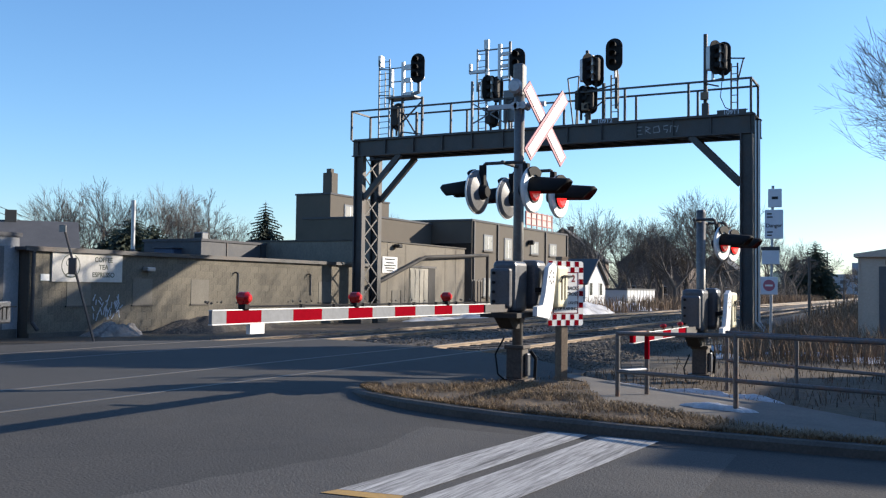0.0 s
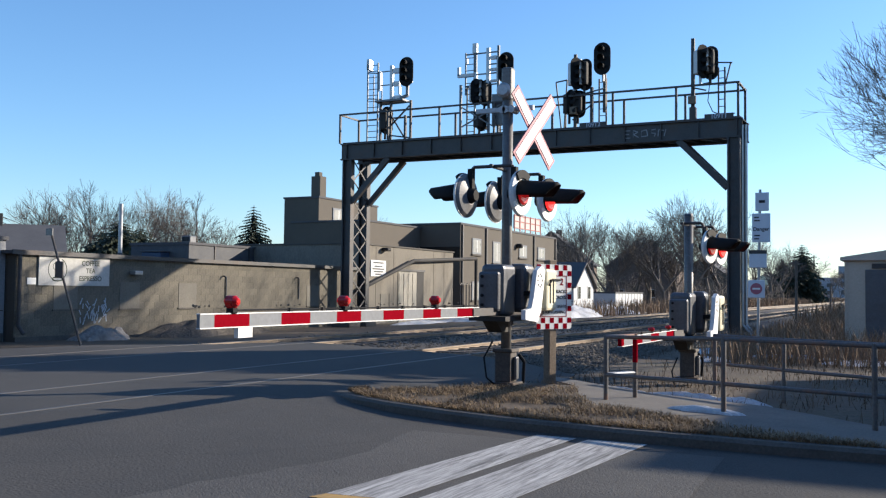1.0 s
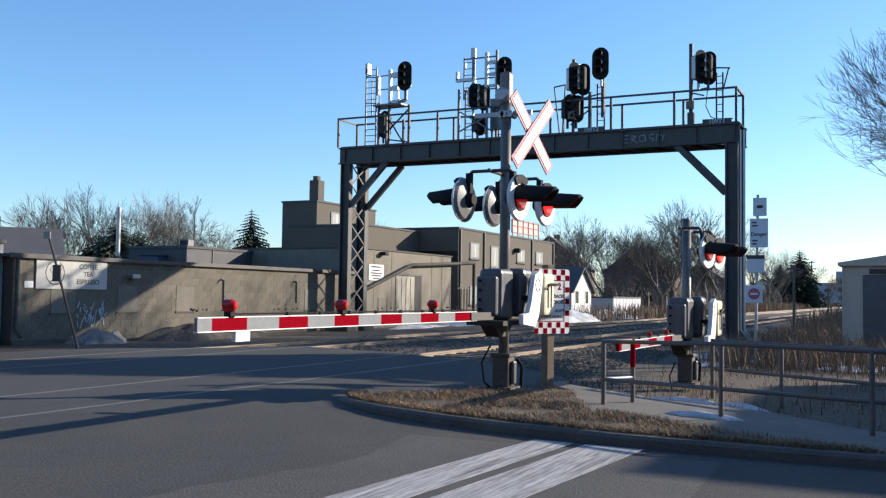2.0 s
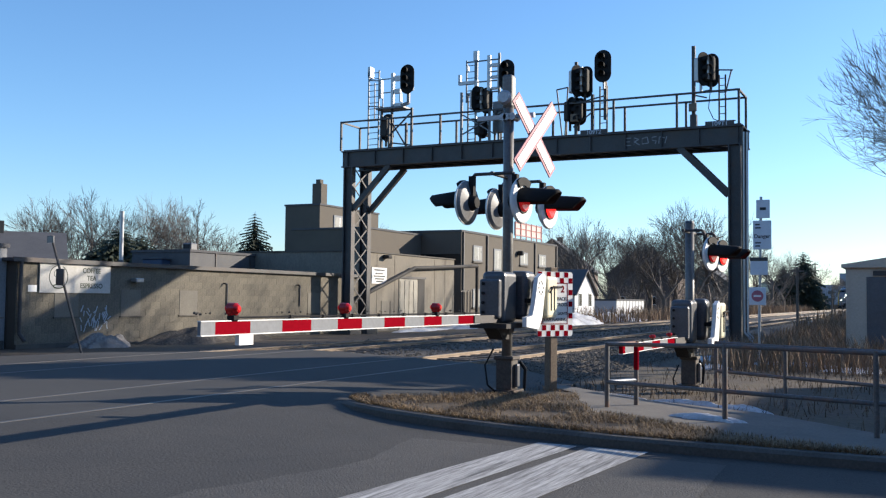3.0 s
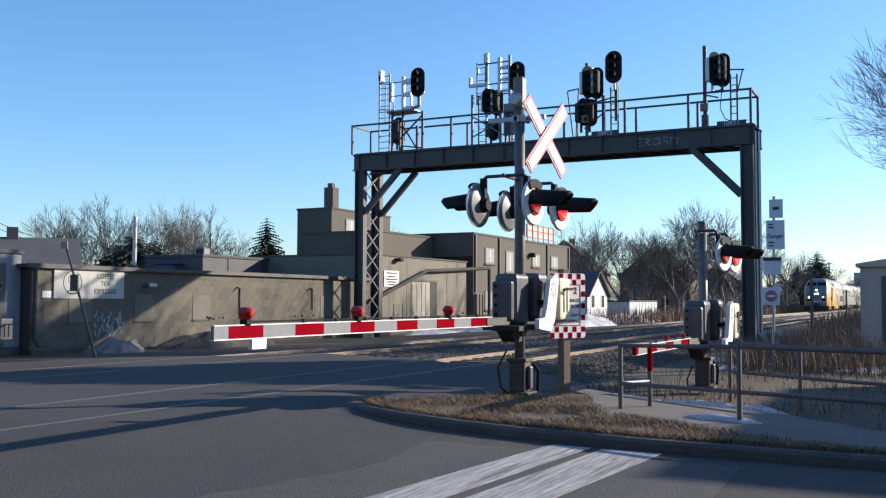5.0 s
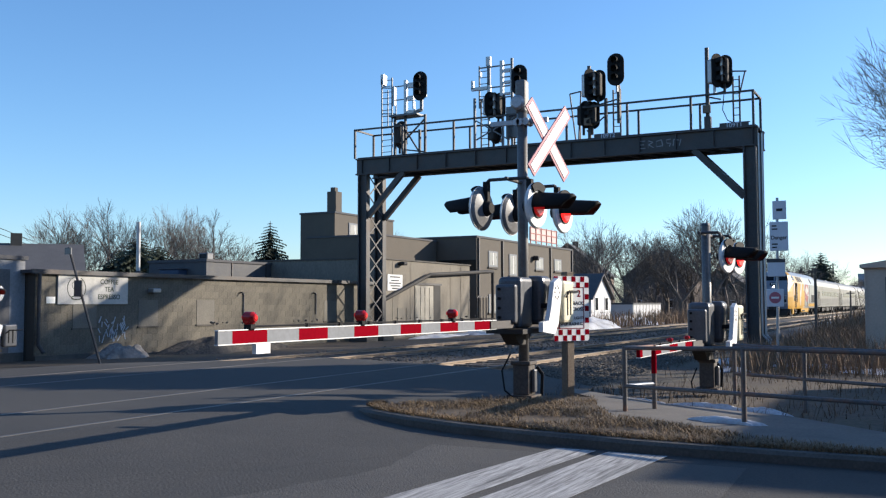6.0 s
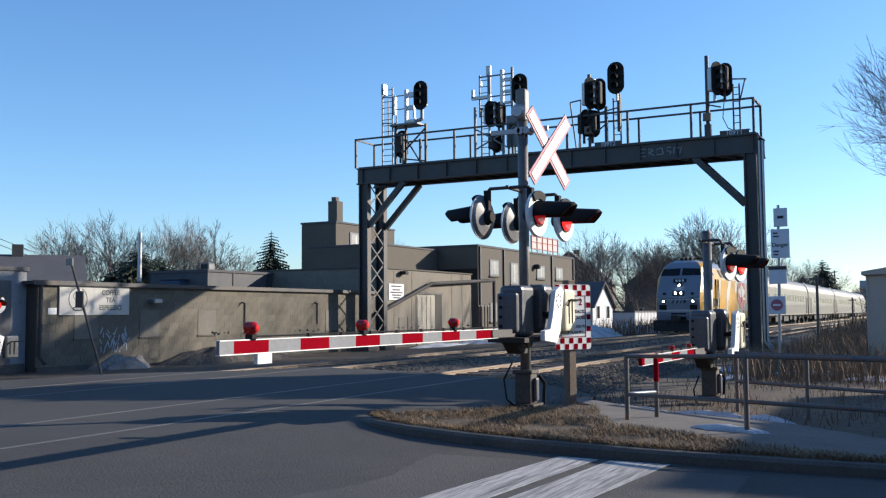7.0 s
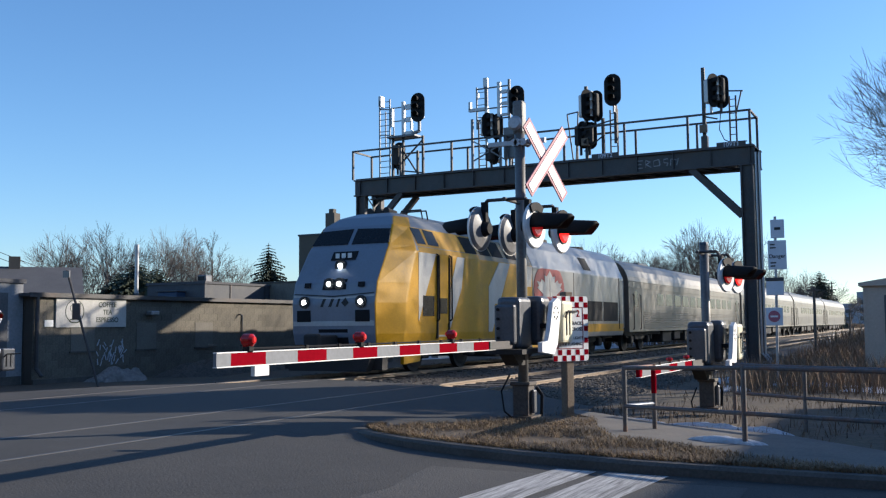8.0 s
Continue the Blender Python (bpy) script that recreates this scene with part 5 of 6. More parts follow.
def warehouse():
    w = thing("warehouse", "low concrete-block warehouse with patched openings and a flat roof", "warehouse")
    bm = BM()
    box(bm, WX - 0.3, WX - 0.006, 16.8, 33.15, -0.2, 2.12)
    wall = part("wall", bm, "mortar", w, "pale mortar joints of the block wall")
    bm = BM()
    box(bm, -34.0, WX - 0.31, 16.8, 17.0, -0.2, 2.12)
    part("end_wall", bm, "block", w)
    bm = BM()
    box(bm, -34.2, -34.0, 16.8, 33.1, -0.2, 2.12)
    part("rear_wall", bm, "block", w)
    bm = BM()
    box(bm, -34.3, WX + 0.1, 16.62, 33.18, 2.12, 2.2)
    part("roof", bm, "roof", w, "dark flat roof with a thin metal edge")
    bm = BM()
    box(bm, WX + 0.1, WX + 0.13, 16.6, 33.18, 2.1, 2.215)
    part("roof_edge", bm, "gantry", w)
    # blocks, in running bond
    full, half = block_mesh("block_full", 0.41, 0.205), block_mesh("block_half", 0.205, 0.205)
    for r in range(11):
        z = -0.14 + r * 0.205
        y = 16.8
        k = 0
        while y < 33.1:
            if k == 0 and r % 2:
                me, L = half, 0.205
            else:
                me, L = full, 0.41
            if y + L > 33.16:
                break
            o = new("block", me)
            o.parent = wall
            o.matrix_basis = pose(WX + random.uniform(-0.0015, 0.001), y, z, 0, random.uniform(-0.12, 0.12), random.uniform(-0.1, 0.1))
            y += L
            k += 1
    # bricked-up windows
    for a, b in ((18.0, 18.8), (20.33, 21.1), (22.74, 23.55), (29.6, 30.4)):
        panel(w, "patched_window", a, b, 0.7, 1.45, "patch", 0.012, label="smooth rendered patch in a former window")
        panel(w, "window_sill", a - 0.03, b + 0.03, 0.655, 0.7, "concrete", 0.035)
    # downpipe at the corner, sheet trims
    bm = BM()
    pipe(bm, [(WX + 0.09, 16.86, 2.1), (WX + 0.09, 16.86, 0.3), (WX + 0.25, 16.9, 0.1)], 0.05, 10)
    part("downpipe", bm, "gantry", w)
    # floodlight, spouts
    bm = BM()
    rbox(bm, WX + 0.02, WX + 0.25, 20.66, 20.98, 1.66, 1.78, 0.02, 1)
    part("floodlight", bm, "galv", w, "small metal wall floodlight")
    for y, z in ((24.8, 1.7), (28.9, 1.72)):
        bm = BM()
        pipe(bm, [(WX, y, z), (WX + 0.1, y, z), (WX + 0.14, y, z - 0.06)], 0.025, 6)
        part("wall_spout", bm, "gantry", w)
        bm = BM()
        tube(bm, (WX + 0.03, y + 0.15, 0.95), (WX + 0.03, y + 0.15, z), 0.022, 6)
        part("conduit", bm, "alu", w)
    panel(w, "meter_plate", 17.15, 17.42, 1.35, 1.52, "white", 0.02)
    # concrete base course
    bm = BM()
    box(bm, WX - 0.02, WX + 0.06, 16.8, 20.6, -0.2, 0.02)
    part("base_course", bm, "concrete", w)
    # graffiti strokes, pale blue
    for k in range(38):
        y, z = 18.85 + random.random() * 1.0, 0.25 + random.random() * 0.6
        bm = BM()
        beam(bm, (WX + 0.006, y, z), (WX + 0.006, y + random.uniform(-0.12, 0.12), z + random.uniform(0.06, 0.22)), 0.012, 0.024)
        part("graffiti_stroke", bm, "graffiti", w, "pale blue graffiti")
    return w


M["patch"] = mat("window_patch", (0.18, 0.168, 0.142), (0.12, 0.111, 0.094), 0.9, scale=1.5, fine=25, bump=0.2)
warehouse()


def shop_sign():
    s = thing("shop_sign", "white banner sign with round emblem on the warehouse wall", "sign", pose(WX + 0.03, 17.48, 1.33))
    bm = BM()
    box(bm, -0.02, 0.015, 0, 2.4, 0, 0.82)
    b = part("board", bm, "banner", s)
    for words, z in (("COFFEE", 0.6), ("TEA", 0.4), ("ESPRESSO", 0.19)):
        text("lettering", words, 0.185, "green_text", b, pose(0.016, 1.72, z, 90, 0, 90), 0.002)
    bm = BM()
    n = 28
    for k in range(n):
        t0, t1 = 2 * math.pi * k / n, 2 * math.pi * (k + 1) / n
        if k in (5, 6):
            continue
        beam(bm, (0.018, 0.6 + 0.3 * math.cos(t0), 0.42 + 0.3 * math.sin(t0)), (0.018, 0.6 + 0.3 * math.cos(t1), 0.42 + 0.3 * math.sin(t1)), 0.006, 0.018)
    part("emblem_ring", bm, "green_text", b, "plain round emblem outline")
    # a cup in outline above an oval saucer
    for nm, cy, cz, ry, rz, w in (("emblem_saucer", 0.6, 0.17, 0.17, 0.05, 0.03), ("emblem_cup", 0.63, 0.44, 0.1, 0.13, 0.016), ("emblem_steam", 0.52, 0.5, 0.07, 0.09, 0.014)):
        bm = BM()
        for k in range(20):
            t0, t1 = 2 * math.pi * k / 20, 2 * math.pi * (k + 1) / 20
            beam(bm, (0.019, cy + ry * math.cos(t0), cz + rz * math.sin(t0)), (0.019, cy + ry * math.cos(t1), cz + rz * math.sin(t1)), 0.005, w)
        part(nm, bm, "green_text", b)
    return s


shop_sign()


def building(name, label, x0, x1, y0, y1, z1, material, cap=0.1, roof="roof"):
    b = thing(name, label, "building")
    bm = BM()
    box(bm, x0, x1, y0, y1, -0.2, z1)
    part("wall", bm, material, b)
    bm = BM()
    box(bm, x0 - 0.05, x1 + 0.05, y0 - 0.05, y1 + 0.05, z1, z1 + cap)
    part("roof", bm, roof, b)
    return b


# the rear shed's shade is put into this dark blue-grey colour
M["shade_cladding"] = mat("shade_cladding", (0.07, 0.074, 0.084), (0.045, 0.048, 0.056), 0.7, scale=1, fine=20, bump=0.1, stains=((0.1, 0.095, 0.085), 0.5, 0.8))
M["side_wall"] = mat("pale_grey_wall", (0.27, 0.28, 0.3), (0.19, 0.197, 0.21), 0.85, scale=0.8, fine=20, stains=((0.12, 0.12, 0.125), 0.6, 0.7))
# left neighbour, annex, sheds, tower, factory
nb = building("side_building", "grey painted building beside the warehouse", -36, -20.62, 6, 16.76, 2.45, "side_wall")
panel(nb, "wall_panel", 15.3, 16.3, 0.0, 2.2, "grey_wall", 0.02, -20.62)
panel(nb, "base_course", 6.0, 16.7, -0.2, 0.12, "concrete", 0.06, -20.62)
shed2 = building("rear_shed", "shed wall behind the warehouse, its shade put into the dark colour", -28.5, -25.5, 29.1, 44.1, 3.0, "shade_cladding")
for k in range(3):
    panel(shed2, "wall_seam", 30.6 + k * 2.2, 30.67 + k * 2.2, -0.1, 3.0, "gantry", 0.03, -25.5)
lowroof = building("pitched_shed", "long grey shed with a low roof behind the warehouse", -60, -36, 14, 27, 3.9, "grey_wall")

annex = building("annex_building", "tan rendered single-storey annex with a panelled steel door", -26.5, WX, 33.2, 42.0, 3.16, "render_wall", 0.06, "concrete")
d = panel(annex, "garage_door", 36.5, 38.2, -0.15, 2.12, "cream_door", 0.03, label="pale panelled garage door")
for i in range(4):
    for j in range(5):
        panel(d, "door_panel", 36.56 + i * 0.41, 36.9 + i * 0.41, -0.05 + j * 0.43, 0.32 + j * 0.43, "cream_door", 0.05)
# flat dark panel on the wall, in place of the opening's shade
panel(annex, "dark_doorway", 38.25, 38.9, -0.15, 2.15, "dark", 0.02)
panel(annex, "door_frame", 36.4, 38.98, 2.15, 2.24, "gantry", 0.05)
for a, b in ((35.0, 35.5), (35.75, 35.8)):
    panel(annex, "wall_panel", a, b, 0.3, 1.15, "patch", 0.02)
for y in (33.6, 34.6, 36.1, 39.9, 41.0):
    panel(annex, "wall_seam", y, y + 0.025, 0, 3.1, "mortar", 0.006)
bm = BM()
rbox(bm, WX, WX + 0.3, 35.05, 35.4, 2.95, 3.1, 0.04, 1)
part("wall_lamp", bm, "dark", annex)
nt_ = panel(annex, "notice_sign", 34.16, 35.4, 1.88, 2.55, "white", 0.03, label="white notice sign with unreadable lines")
for z, a, b in ((2.45, 34.35, 35.2), (2.3, 34.45, 35.1), (2.19, 34.3, 35.25), (2.08, 34.4, 35.15), (1.97, 34.5, 35.05)):
    panel(nt_, "text_bar", a, b, z - 0.025, z + 0.025, "text", 0.036)
bm = BM()
pipe(bm, [(WX + 0.18, 33.0, 1.3), (WX + 0.18, 37.6, 2.62), (WX + 0.18, 44.3, 2.95), (WX + 0.18, 44.3, 0)], 0.085, 8)
part("overhead_pipe", bm, "dark", annex, "dark overhead pipe")
bm = BM()
for k in range(4):
    yy = 42.2 + k * 0.35
    pipe(bm, [(WX + 0.3, yy, -0.1), (WX + 0.3, yy, 1.6), (WX + 0.3, yy + 0.15, 1.7)], 0.03, 6)
part("vent_pipe", bm, "gantry", annex)

FX = -24.0
fac = building("factory_building", "brown two-storey factory building with small windows and flat roof", -33, FX, 50.6, 66.9, 5.2, "brown_wall", 0.12)


def window(parent, y0, y1, z0, z1, x):
    f = panel(parent, "window", y0, y1, z0, z1, "silver_tape", 0.05, x, "white framed window")
    panel(f, "pane", y0 + 0.12, y1 - 0.12, z0 + 0.1, z1 - 0.1, "pale_glass", 0.056, x)
    panel(f, "sill", y0 - 0.08, y1 + 0.08, z0 - 0.1, z0, "concrete", 0.1, x)
    panel(f, "mullion", (y0 + y1) / 2 - 0.03, (y0 + y1) / 2 + 0.03, z0 + 0.1, z1 - 0.1, "white", 0.065, x)


M["pale_glass"] = mat("pale_window_blind", (0.3, 0.29, 0.26), (0.2, 0.195, 0.18), 0.3, bump=0)
for a, b, z0, z1 in ((52.2, 53.5, 3.55, 4.5), (55.3, 56.5, 3.1, 4.45), (59.7, 61.1, 3.6, 4.45), (63.2, 64.6, 3.6, 4.45), (52.2, 53.5, 0.8, 1.9), (59.7, 61.1, 0.8, 1.9)):
    window(fac, a, b, z0, z1, FX)
for y in (50.75, 54.2, 58.0, 62.4, 66.75):
    panel(fac, "downpipe", y, y + 0.12, 0, 5.2, "gantry", 0.1, FX)
for y in (57.3, 59.2):
    bm = BM()
    rbox(bm, FX, FX + 0.4, y, y + 0.35, 4.2, 4.5, 0.06, 1)
    part("wall_lamp", bm, "dark", fac)
bm = BM()
box(bm, -32.5, -24.05, 50.56, 50.6, 3.2, 3.9)
part("window_strip", bm, "glass", fac)


def roof_sign():
    s = thing("roof_sign", "pale lattice sign panel with red bars on the factory roof", "sign", pose(FX - 0.3, 59.5, 5.32))
    bm = BM()
    box(bm, -0.03, 0.03, 0, 5.0, 0.25, 1.15)
    b = part("board", bm, "faded_red", s)
    for k in range(6):
        bm = BM()
        box(bm, 0.03, 0.08, k * 0.98, k * 0.98 + 0.1, 0, 1.2)
        part("upright", bm, "red_dark", s)
    for z in (0.25, 0.7, 1.1):
        bm = BM()
        box(bm, 0.03, 0.07, 0, 5.0, z, z + 0.06)
        part("rail", bm, "red_dark", s)
    return s


M["faded_red"] = mat("faded_red_panel", (0.66, 0.45, 0.42), (0.55, 0.36, 0.34), 0.7)
M["red_dark"] = mat("dull_red_steel", (0.32, 0.1, 0.08), (0.24, 0.08, 0.07), 0.6)
roof_sign()
TW = building("factory_tower", "brown stair tower with a brick chimney and one window", -32.5, -30.15, 45, 51.5, 6.45, "brown_wall", 0.1)
window(TW, 46.4, 47.6, 4.6, 6.0, -30.15)
bm = BM()
box(bm, -30.78, -30.18, 45.15, 45.75, 6.5, 7.7)
box(bm, -30.65, -30.35, 45.3, 45.6, 7.7, 7.95)
part("chimney", bm, "brown_wall", TW, "square brick chimney")
mid = building("factory_link", "brown lower factory wing between tower and annex", -31.4, -26.6, 44.2, 50.5, 5.0, "brown_wall", 0.1)


def stack(x, y, z0, z1, r, name, label):
    s = thing(name, label, "chimney", pose(x, y, z0))
    bm = BM()
    tube(bm, (0, 0, 0), (0, 0, 0.12), r * 1.6, 16, r * 1.15)
    part("flashing", bm, "roof", s)
    bm = BM()
    tube(bm, (0, 0, 0.1), (0, 0, z1 - z0), r, 16)
    part("flue", bm, "galv", s)
    return s


M["blue_box"] = mat("blue_paint", (0.03, 0.06, 0.12), (0.02, 0.04, 0.08), 0.6)
stack(-21.2, 21.2, 2.2, 3.78, 0.06, "flue_pipe", "shiny metal flue pipe on the warehouse roof")
hv = thing("roof_unit", "small grey rooftop unit on the shed", "roof unit", pose(-26.3, 30.0, 3.1))
bm = BM()
rbox(bm, -0.22, 0.22, -0.2, 0.2, 0, 0.3, 0.03, 1)
part("casing", bm, "alu", hv)
bm = BM()
box(bm, -0.16, 0.16, -0.215, -0.2, 0.07, 0.24)
part("grille", bm, "dark", hv)

bb = thing("roof_box", "small blue painted box on the warehouse roof", "roof box", pose(-27.0, 29.5, 2.2))
bm = BM()
rbox(bm, -0.5, 0.5, -0.89, 0.89, 0, 0.5, 0.04, 1)
part("casing", bm, "blue_box", bb)
bm = BM()
rbox(bm, -0.55, 0.55, -0.94, 0.94, 0.5, 0.55, 0.02, 1)
part("lid", bm, "roof", bb)

# leaning pole with a small plate
lp = thing("leaning_pole", "thin leaning steel pole with a small dark plate", "pole", pose(-17.28, 16.16, -0.1))
bm = BM()
tube(bm, (0, 0, 0), (-0.75, -0.32, 2.75), 0.028, 8)
part("shaft", bm, "gantry", lp)
bm = BM()
box(bm, -0.61, -0.37, -0.27, -0.24, 1.6, 1.98)
part("plate", bm, "gantry", lp)
bm = BM()
box(bm, -0.84, -0.63, -0.36, -0.33, 2.58, 2.74)
part("top_plate", bm, "alu", lp)


# houses farther along the line
def house(x, y, w, d, h, ridge, wall, turn, label):
    s = thing("house", label, "house", pose(x, y, -0.2, 0, 0, turn), "houses along the line")
    bm = BM()
    prism(bm, [(-w / 2, 0), (w / 2, 0), (w / 2, h), (0, ridge), (-w / 2, h)], "y", -d / 2, d / 2)
    part("wall", bm, wall, s)
    for k in (-1, 1):
        bm = BM()
        e = 0.35
        prism(bm, [(0, ridge + 0.14), (0, ridge), (k * (w / 2 + e), h - e * (ridge - h) / (w / 2)), (k * (w / 2 + e), h + 0.14 - e * (ridge - h) / (w / 2))], "y", -d / 2 - 0.3, d / 2 + 0.3)
        part("roof", bm, "roof", s)
    for xx in (-w / 4, w / 4):
        bm = BM()
        box(bm, xx - 0.45, xx + 0.45, -d / 2 - 0.05, -d / 2 + 0.02, 0.9, 2.1)
        wi = part("window", bm, "white", s)
        bm = BM()
        box(bm, xx - 0.36, xx + 0.36, -d / 2 - 0.06, -d / 2, 0.98, 2.02)
        part("pane", bm, "glass", wi)
        for side in (-1, 1):
            bm = BM()
            box(bm, side * w / 2 - 0.03, side * w / 2 + 0.05, xx * d / w - 0.4, xx * d / w + 0.4, 0.9, 2.1)
            part("side_window", bm, "glass", s)
    bm = BM()
    box(bm, -0.35, 0.35, d * 0.2, d * 0.2 + 0.6, ridge - 0.6, ridge + 0.7)
    part("chimney", bm, "brown_wall", s)
    return s


M["siding"] = mat("white_siding", (0.5, 0.51, 0.53), (0.42, 0.43, 0.45), 0.6, scale=2, fine=20, bump=0.1)
M["dark_house"] = mat("dark_brick_house", (0.16, 0.12, 0.1), (0.1, 0.08, 0.07), 0.9)
house(-29.5, 79.8, 5.4, 7.0, 2.1, 4.0, "siding", 90, "small white gabled house beyond the tracks")
house(-48.5, 35.3, 9, 12, 3.0, 4.9, "grey_wall", -40, "grey house with a low pitched roof behind the warehouse")
house(-40, 112, 9, 10, 5.0, 8.6, "dark_house", 12, "dark brick house among bare trees")
house(-36, 140, 9, 11, 5.2, 8.8, "dark_house", 0, "dark house with a steep roof behind trees")
house(-34, 175, 9, 10, 4.6, 7.8, "brown_wall", 0, "brown house far along the line")
house(-31, 230, 8, 14, 3.6, 6.0, "cream", 0, "cream house far along the line")
sh = building("garden_shed", "low pale shed with a flat grey roof", -31, -25.6, 88, 98, 1.25, "siding", 0.16)
for k in range(9):
    panel(sh, "shed_board", 88.1 + k * 1.1, 88.2 + k * 1.1, -0.1, 1.25, "galv", 0.03, -25.6)
for x, y, w, h in ((-38, 640, 14, 19), (-62, 700, 34, 13)):
    fb = building("distant_block", "hazy grey apartment block on the skyline", x - w / 2, x + w / 2, y, y + 30, h, "far_block", 0.5, "far_block")
    for i in range(int(w // 7)):
        for j in range(int(h // 5)):
            bm = BM()
            box(bm, x - w / 2 + 1.5 + i * 7, x - w / 2 + 5 + i * 7, y - 0.3, y, 2 + j * 5, 4.5 + j * 5)
            part("window", bm, "grey_wall", fb)
# blocks added out of view: one shades path and road, two hold back skylight
building("light_blocker", "unseen block added to shade the path and road edge", 10.4, 26.6, 19.9, 29.4, 5.75, "render_wall")
building("light_blocker", "unseen block added behind the camera to hold back skylight", -30, 30, -26, -14, 8.5, "brown_wall")
building("light_blocker", "unseen block added beside the camera to hold back skylight", 16, 28, -12, 8, 7.0, "brown_wall")


# ---- trees ----
def bare_tree_mesh(seed, height, spread, trunk_r, levels=5, twig=0.011, upright=0.25, prune=0.2, bend=0.07):
    """Trunk, and crown of limbs and twigs, as two meshes of tapered three- to six-sided limbs."""
    rng = random.Random(seed)
    data = {"trunk": ([], []), "crown": ([], [])}

    def limb(kind, p, q, r0, r1, n):
        vs, fs = data[kind]
        d = (q - p).normalized()
        u = d.orthogonal().normalized()
        w = d.cross(u)
        k = len(vs)
        for c, r in ((p, r0), (q, r1)):
            for i in range(n):
                t = 2 * math.pi * i / n
                vs.append(tuple(c + (u * math.cos(t) + w * math.sin(t)) * r))
        for i in range(n):
            fs.append((k + i, k + (i + 1) % n, k + n + (i + 1) % n, k + n + i))

    def grow(p, d, length, r, level):
        seg = 4 if level < 2 else 3
        kids = []
        for i in range(seg):
            d = (d + Vector((rng.gauss(0, bend), rng.gauss(0, bend), rng.gauss(0, bend * 0.6) + upright * 0.12))).normalized()
            q = p + d * (length / seg)
            r1 = max(r * 0.84, twig * 0.6)
            limb("trunk" if level == 0 else "crown", p, q, r, r1, 7 if level == 0 else (4 if level < 3 else 3))
            p, r = q, r1
            if level < levels and i >= (1 if level else 1):
                kids.append((p.copy(), d.copy(), r))
        if level >= levels:
            return
        for p_, d_, r_ in kids:
            if level and rng.random() < prune:
                continue
            for k in range(rng.choice((1, 2)) if level else 2):
                a = rng.uniform(0, 2 * math.pi)
                side = d_.orthogonal().normalized()
                side.rotate(Matrix.Rotation(a, 3, d_))
                nd = (d_ * rng.uniform(0.75, 1.1) + side * spread * rng.uniform(0.6, 1.1)).normalized()
                grow(p_, nd, length * rng.uniform(0.55, 0.8), max(r_ * rng.uniform(0.5, 0.7), twig), level + 1)
        grow(p, d, length * 0.7, max(r * 0.8, twig), level + 1)

    grow(Vector((0, 0, -0.3)), Vector((rng.uniform(-0.06, 0.06), rng.uniform(-0.06, 0.06), 1)), height * 0.33, trunk_r, 0)
    out = {}
    for kind, (vs, fs) in data.items():
        me = bpy.data.meshes.new("bare_" + kind)
        me.from_pydata(vs, [], fs)
        me.materials.append(M["bark"])
        out[kind] = me
    top = max(v[2] for v in data["crown"][0])
    return out, top


def bare_tree(meshes, m, label):
    t = thing("bare_tree", label, "tree", m, "bare trees")
    for kind in ("trunk", "crown"):
        o = new(kind, meshes[kind])
        o.parent = t
    return t


KINDS = [bare_tree_mesh(*q, twig=0.0085, upright=0.35, bend=0.12) for q in ((11, 8.5, 0.75, 0.26), (12, 9.0, 0.65, 0.26), (13, 7.5, 0.8, 0.24), (15, 9.5, 0.6, 0.28))]


def place_tree(k, az, dist, top, label="leafless grey-brown tree with fine spreading twigs"):
    meshes, h = KINDS[k]
    x, y = dist * math.sin(radians(az)), dist * math.cos(radians(az))
    s = (top + 0.1) / h
    t = bare_tree(meshes, pose(x, y, -0.1, 0, 0, random.uniform(0, 360)), label)
    t.scale = (s, s, s)


for k, az, d, top in ((0, -49.6, 66, 7.0), (1, -48.2, 68, 8.1), (2, -46.9, 70, 8.8), (3, -45.4, 72, 8.4), (0, -44.0, 70, 8.2), (1, -42.6, 72, 8.9), (2, -41.4, 70, 8.4), (3, -40.2, 74, 6.6),
                      (2, -52.6, 90, 5.5), (1, -51.5, 95, 6.0), (0, -31.2, 92, 9.0), (3, -30.2, 95, 8.0), (1, -32.6, 95, 7.2)):
    place_tree(k, az, d, top)
for k, az, d, top in ((2, -19.6, 96, 9.8), (1, -18.6, 104, 10.8), (0, -17.8, 92, 8.6), (3, -16.8, 110, 9.6), (2, -15.9, 104, 9.0), (1, -15.0, 112, 9.6), (0, -14.3, 118, 10.4), (3, -13.4, 108, 9.4),
                      (2, -12.6, 118, 11.2), (1, -11.7, 112, 13.2), (0, -11.0, 116, 13.0), (3, -10.2, 124, 11.0), (2, -9.4, 130, 10.2), (1, -8.4, 150, 10.0), (0, -7.6, 165, 9.2), (3, -6.9, 170, 10.6),
                      (2, -5.6, 185, 9.5), (1, -20.6, 120, 9.0), (0, -21.4, 125, 8.4), (1, -5.0, 210, 8.0), (3, -22.5, 130, 9.0), (2, -13.0, 140, 11.0), (0, -16.2, 140, 11.5), (1, -4.4, 240, 8.0), (3, -3.6, 260, 8.5)):
    place_tree(k, az, d, top)
# tall willow beside the hut
WILLOW = bare_tree_mesh(31, 13.0, 0.6, 0.26, 6, 0.006, 0.45, 0.12, 0.11)
w_ = bare_tree(WILLOW[0], pose(3.6, 38.0, -0.1, 0, 0, 40), "tall leafless willow with dense upright twigs")
ws_ = 13.6 / WILLOW[1]
w_.scale = (ws_, ws_, ws_)

w_ = bare_tree(WILLOW[0], pose(2.7, 40.6, -0.1, 0, 0, 190), "leafless willow with dense low twigs beside the hut")
ws_ = 9.6 / WILLOW[1]
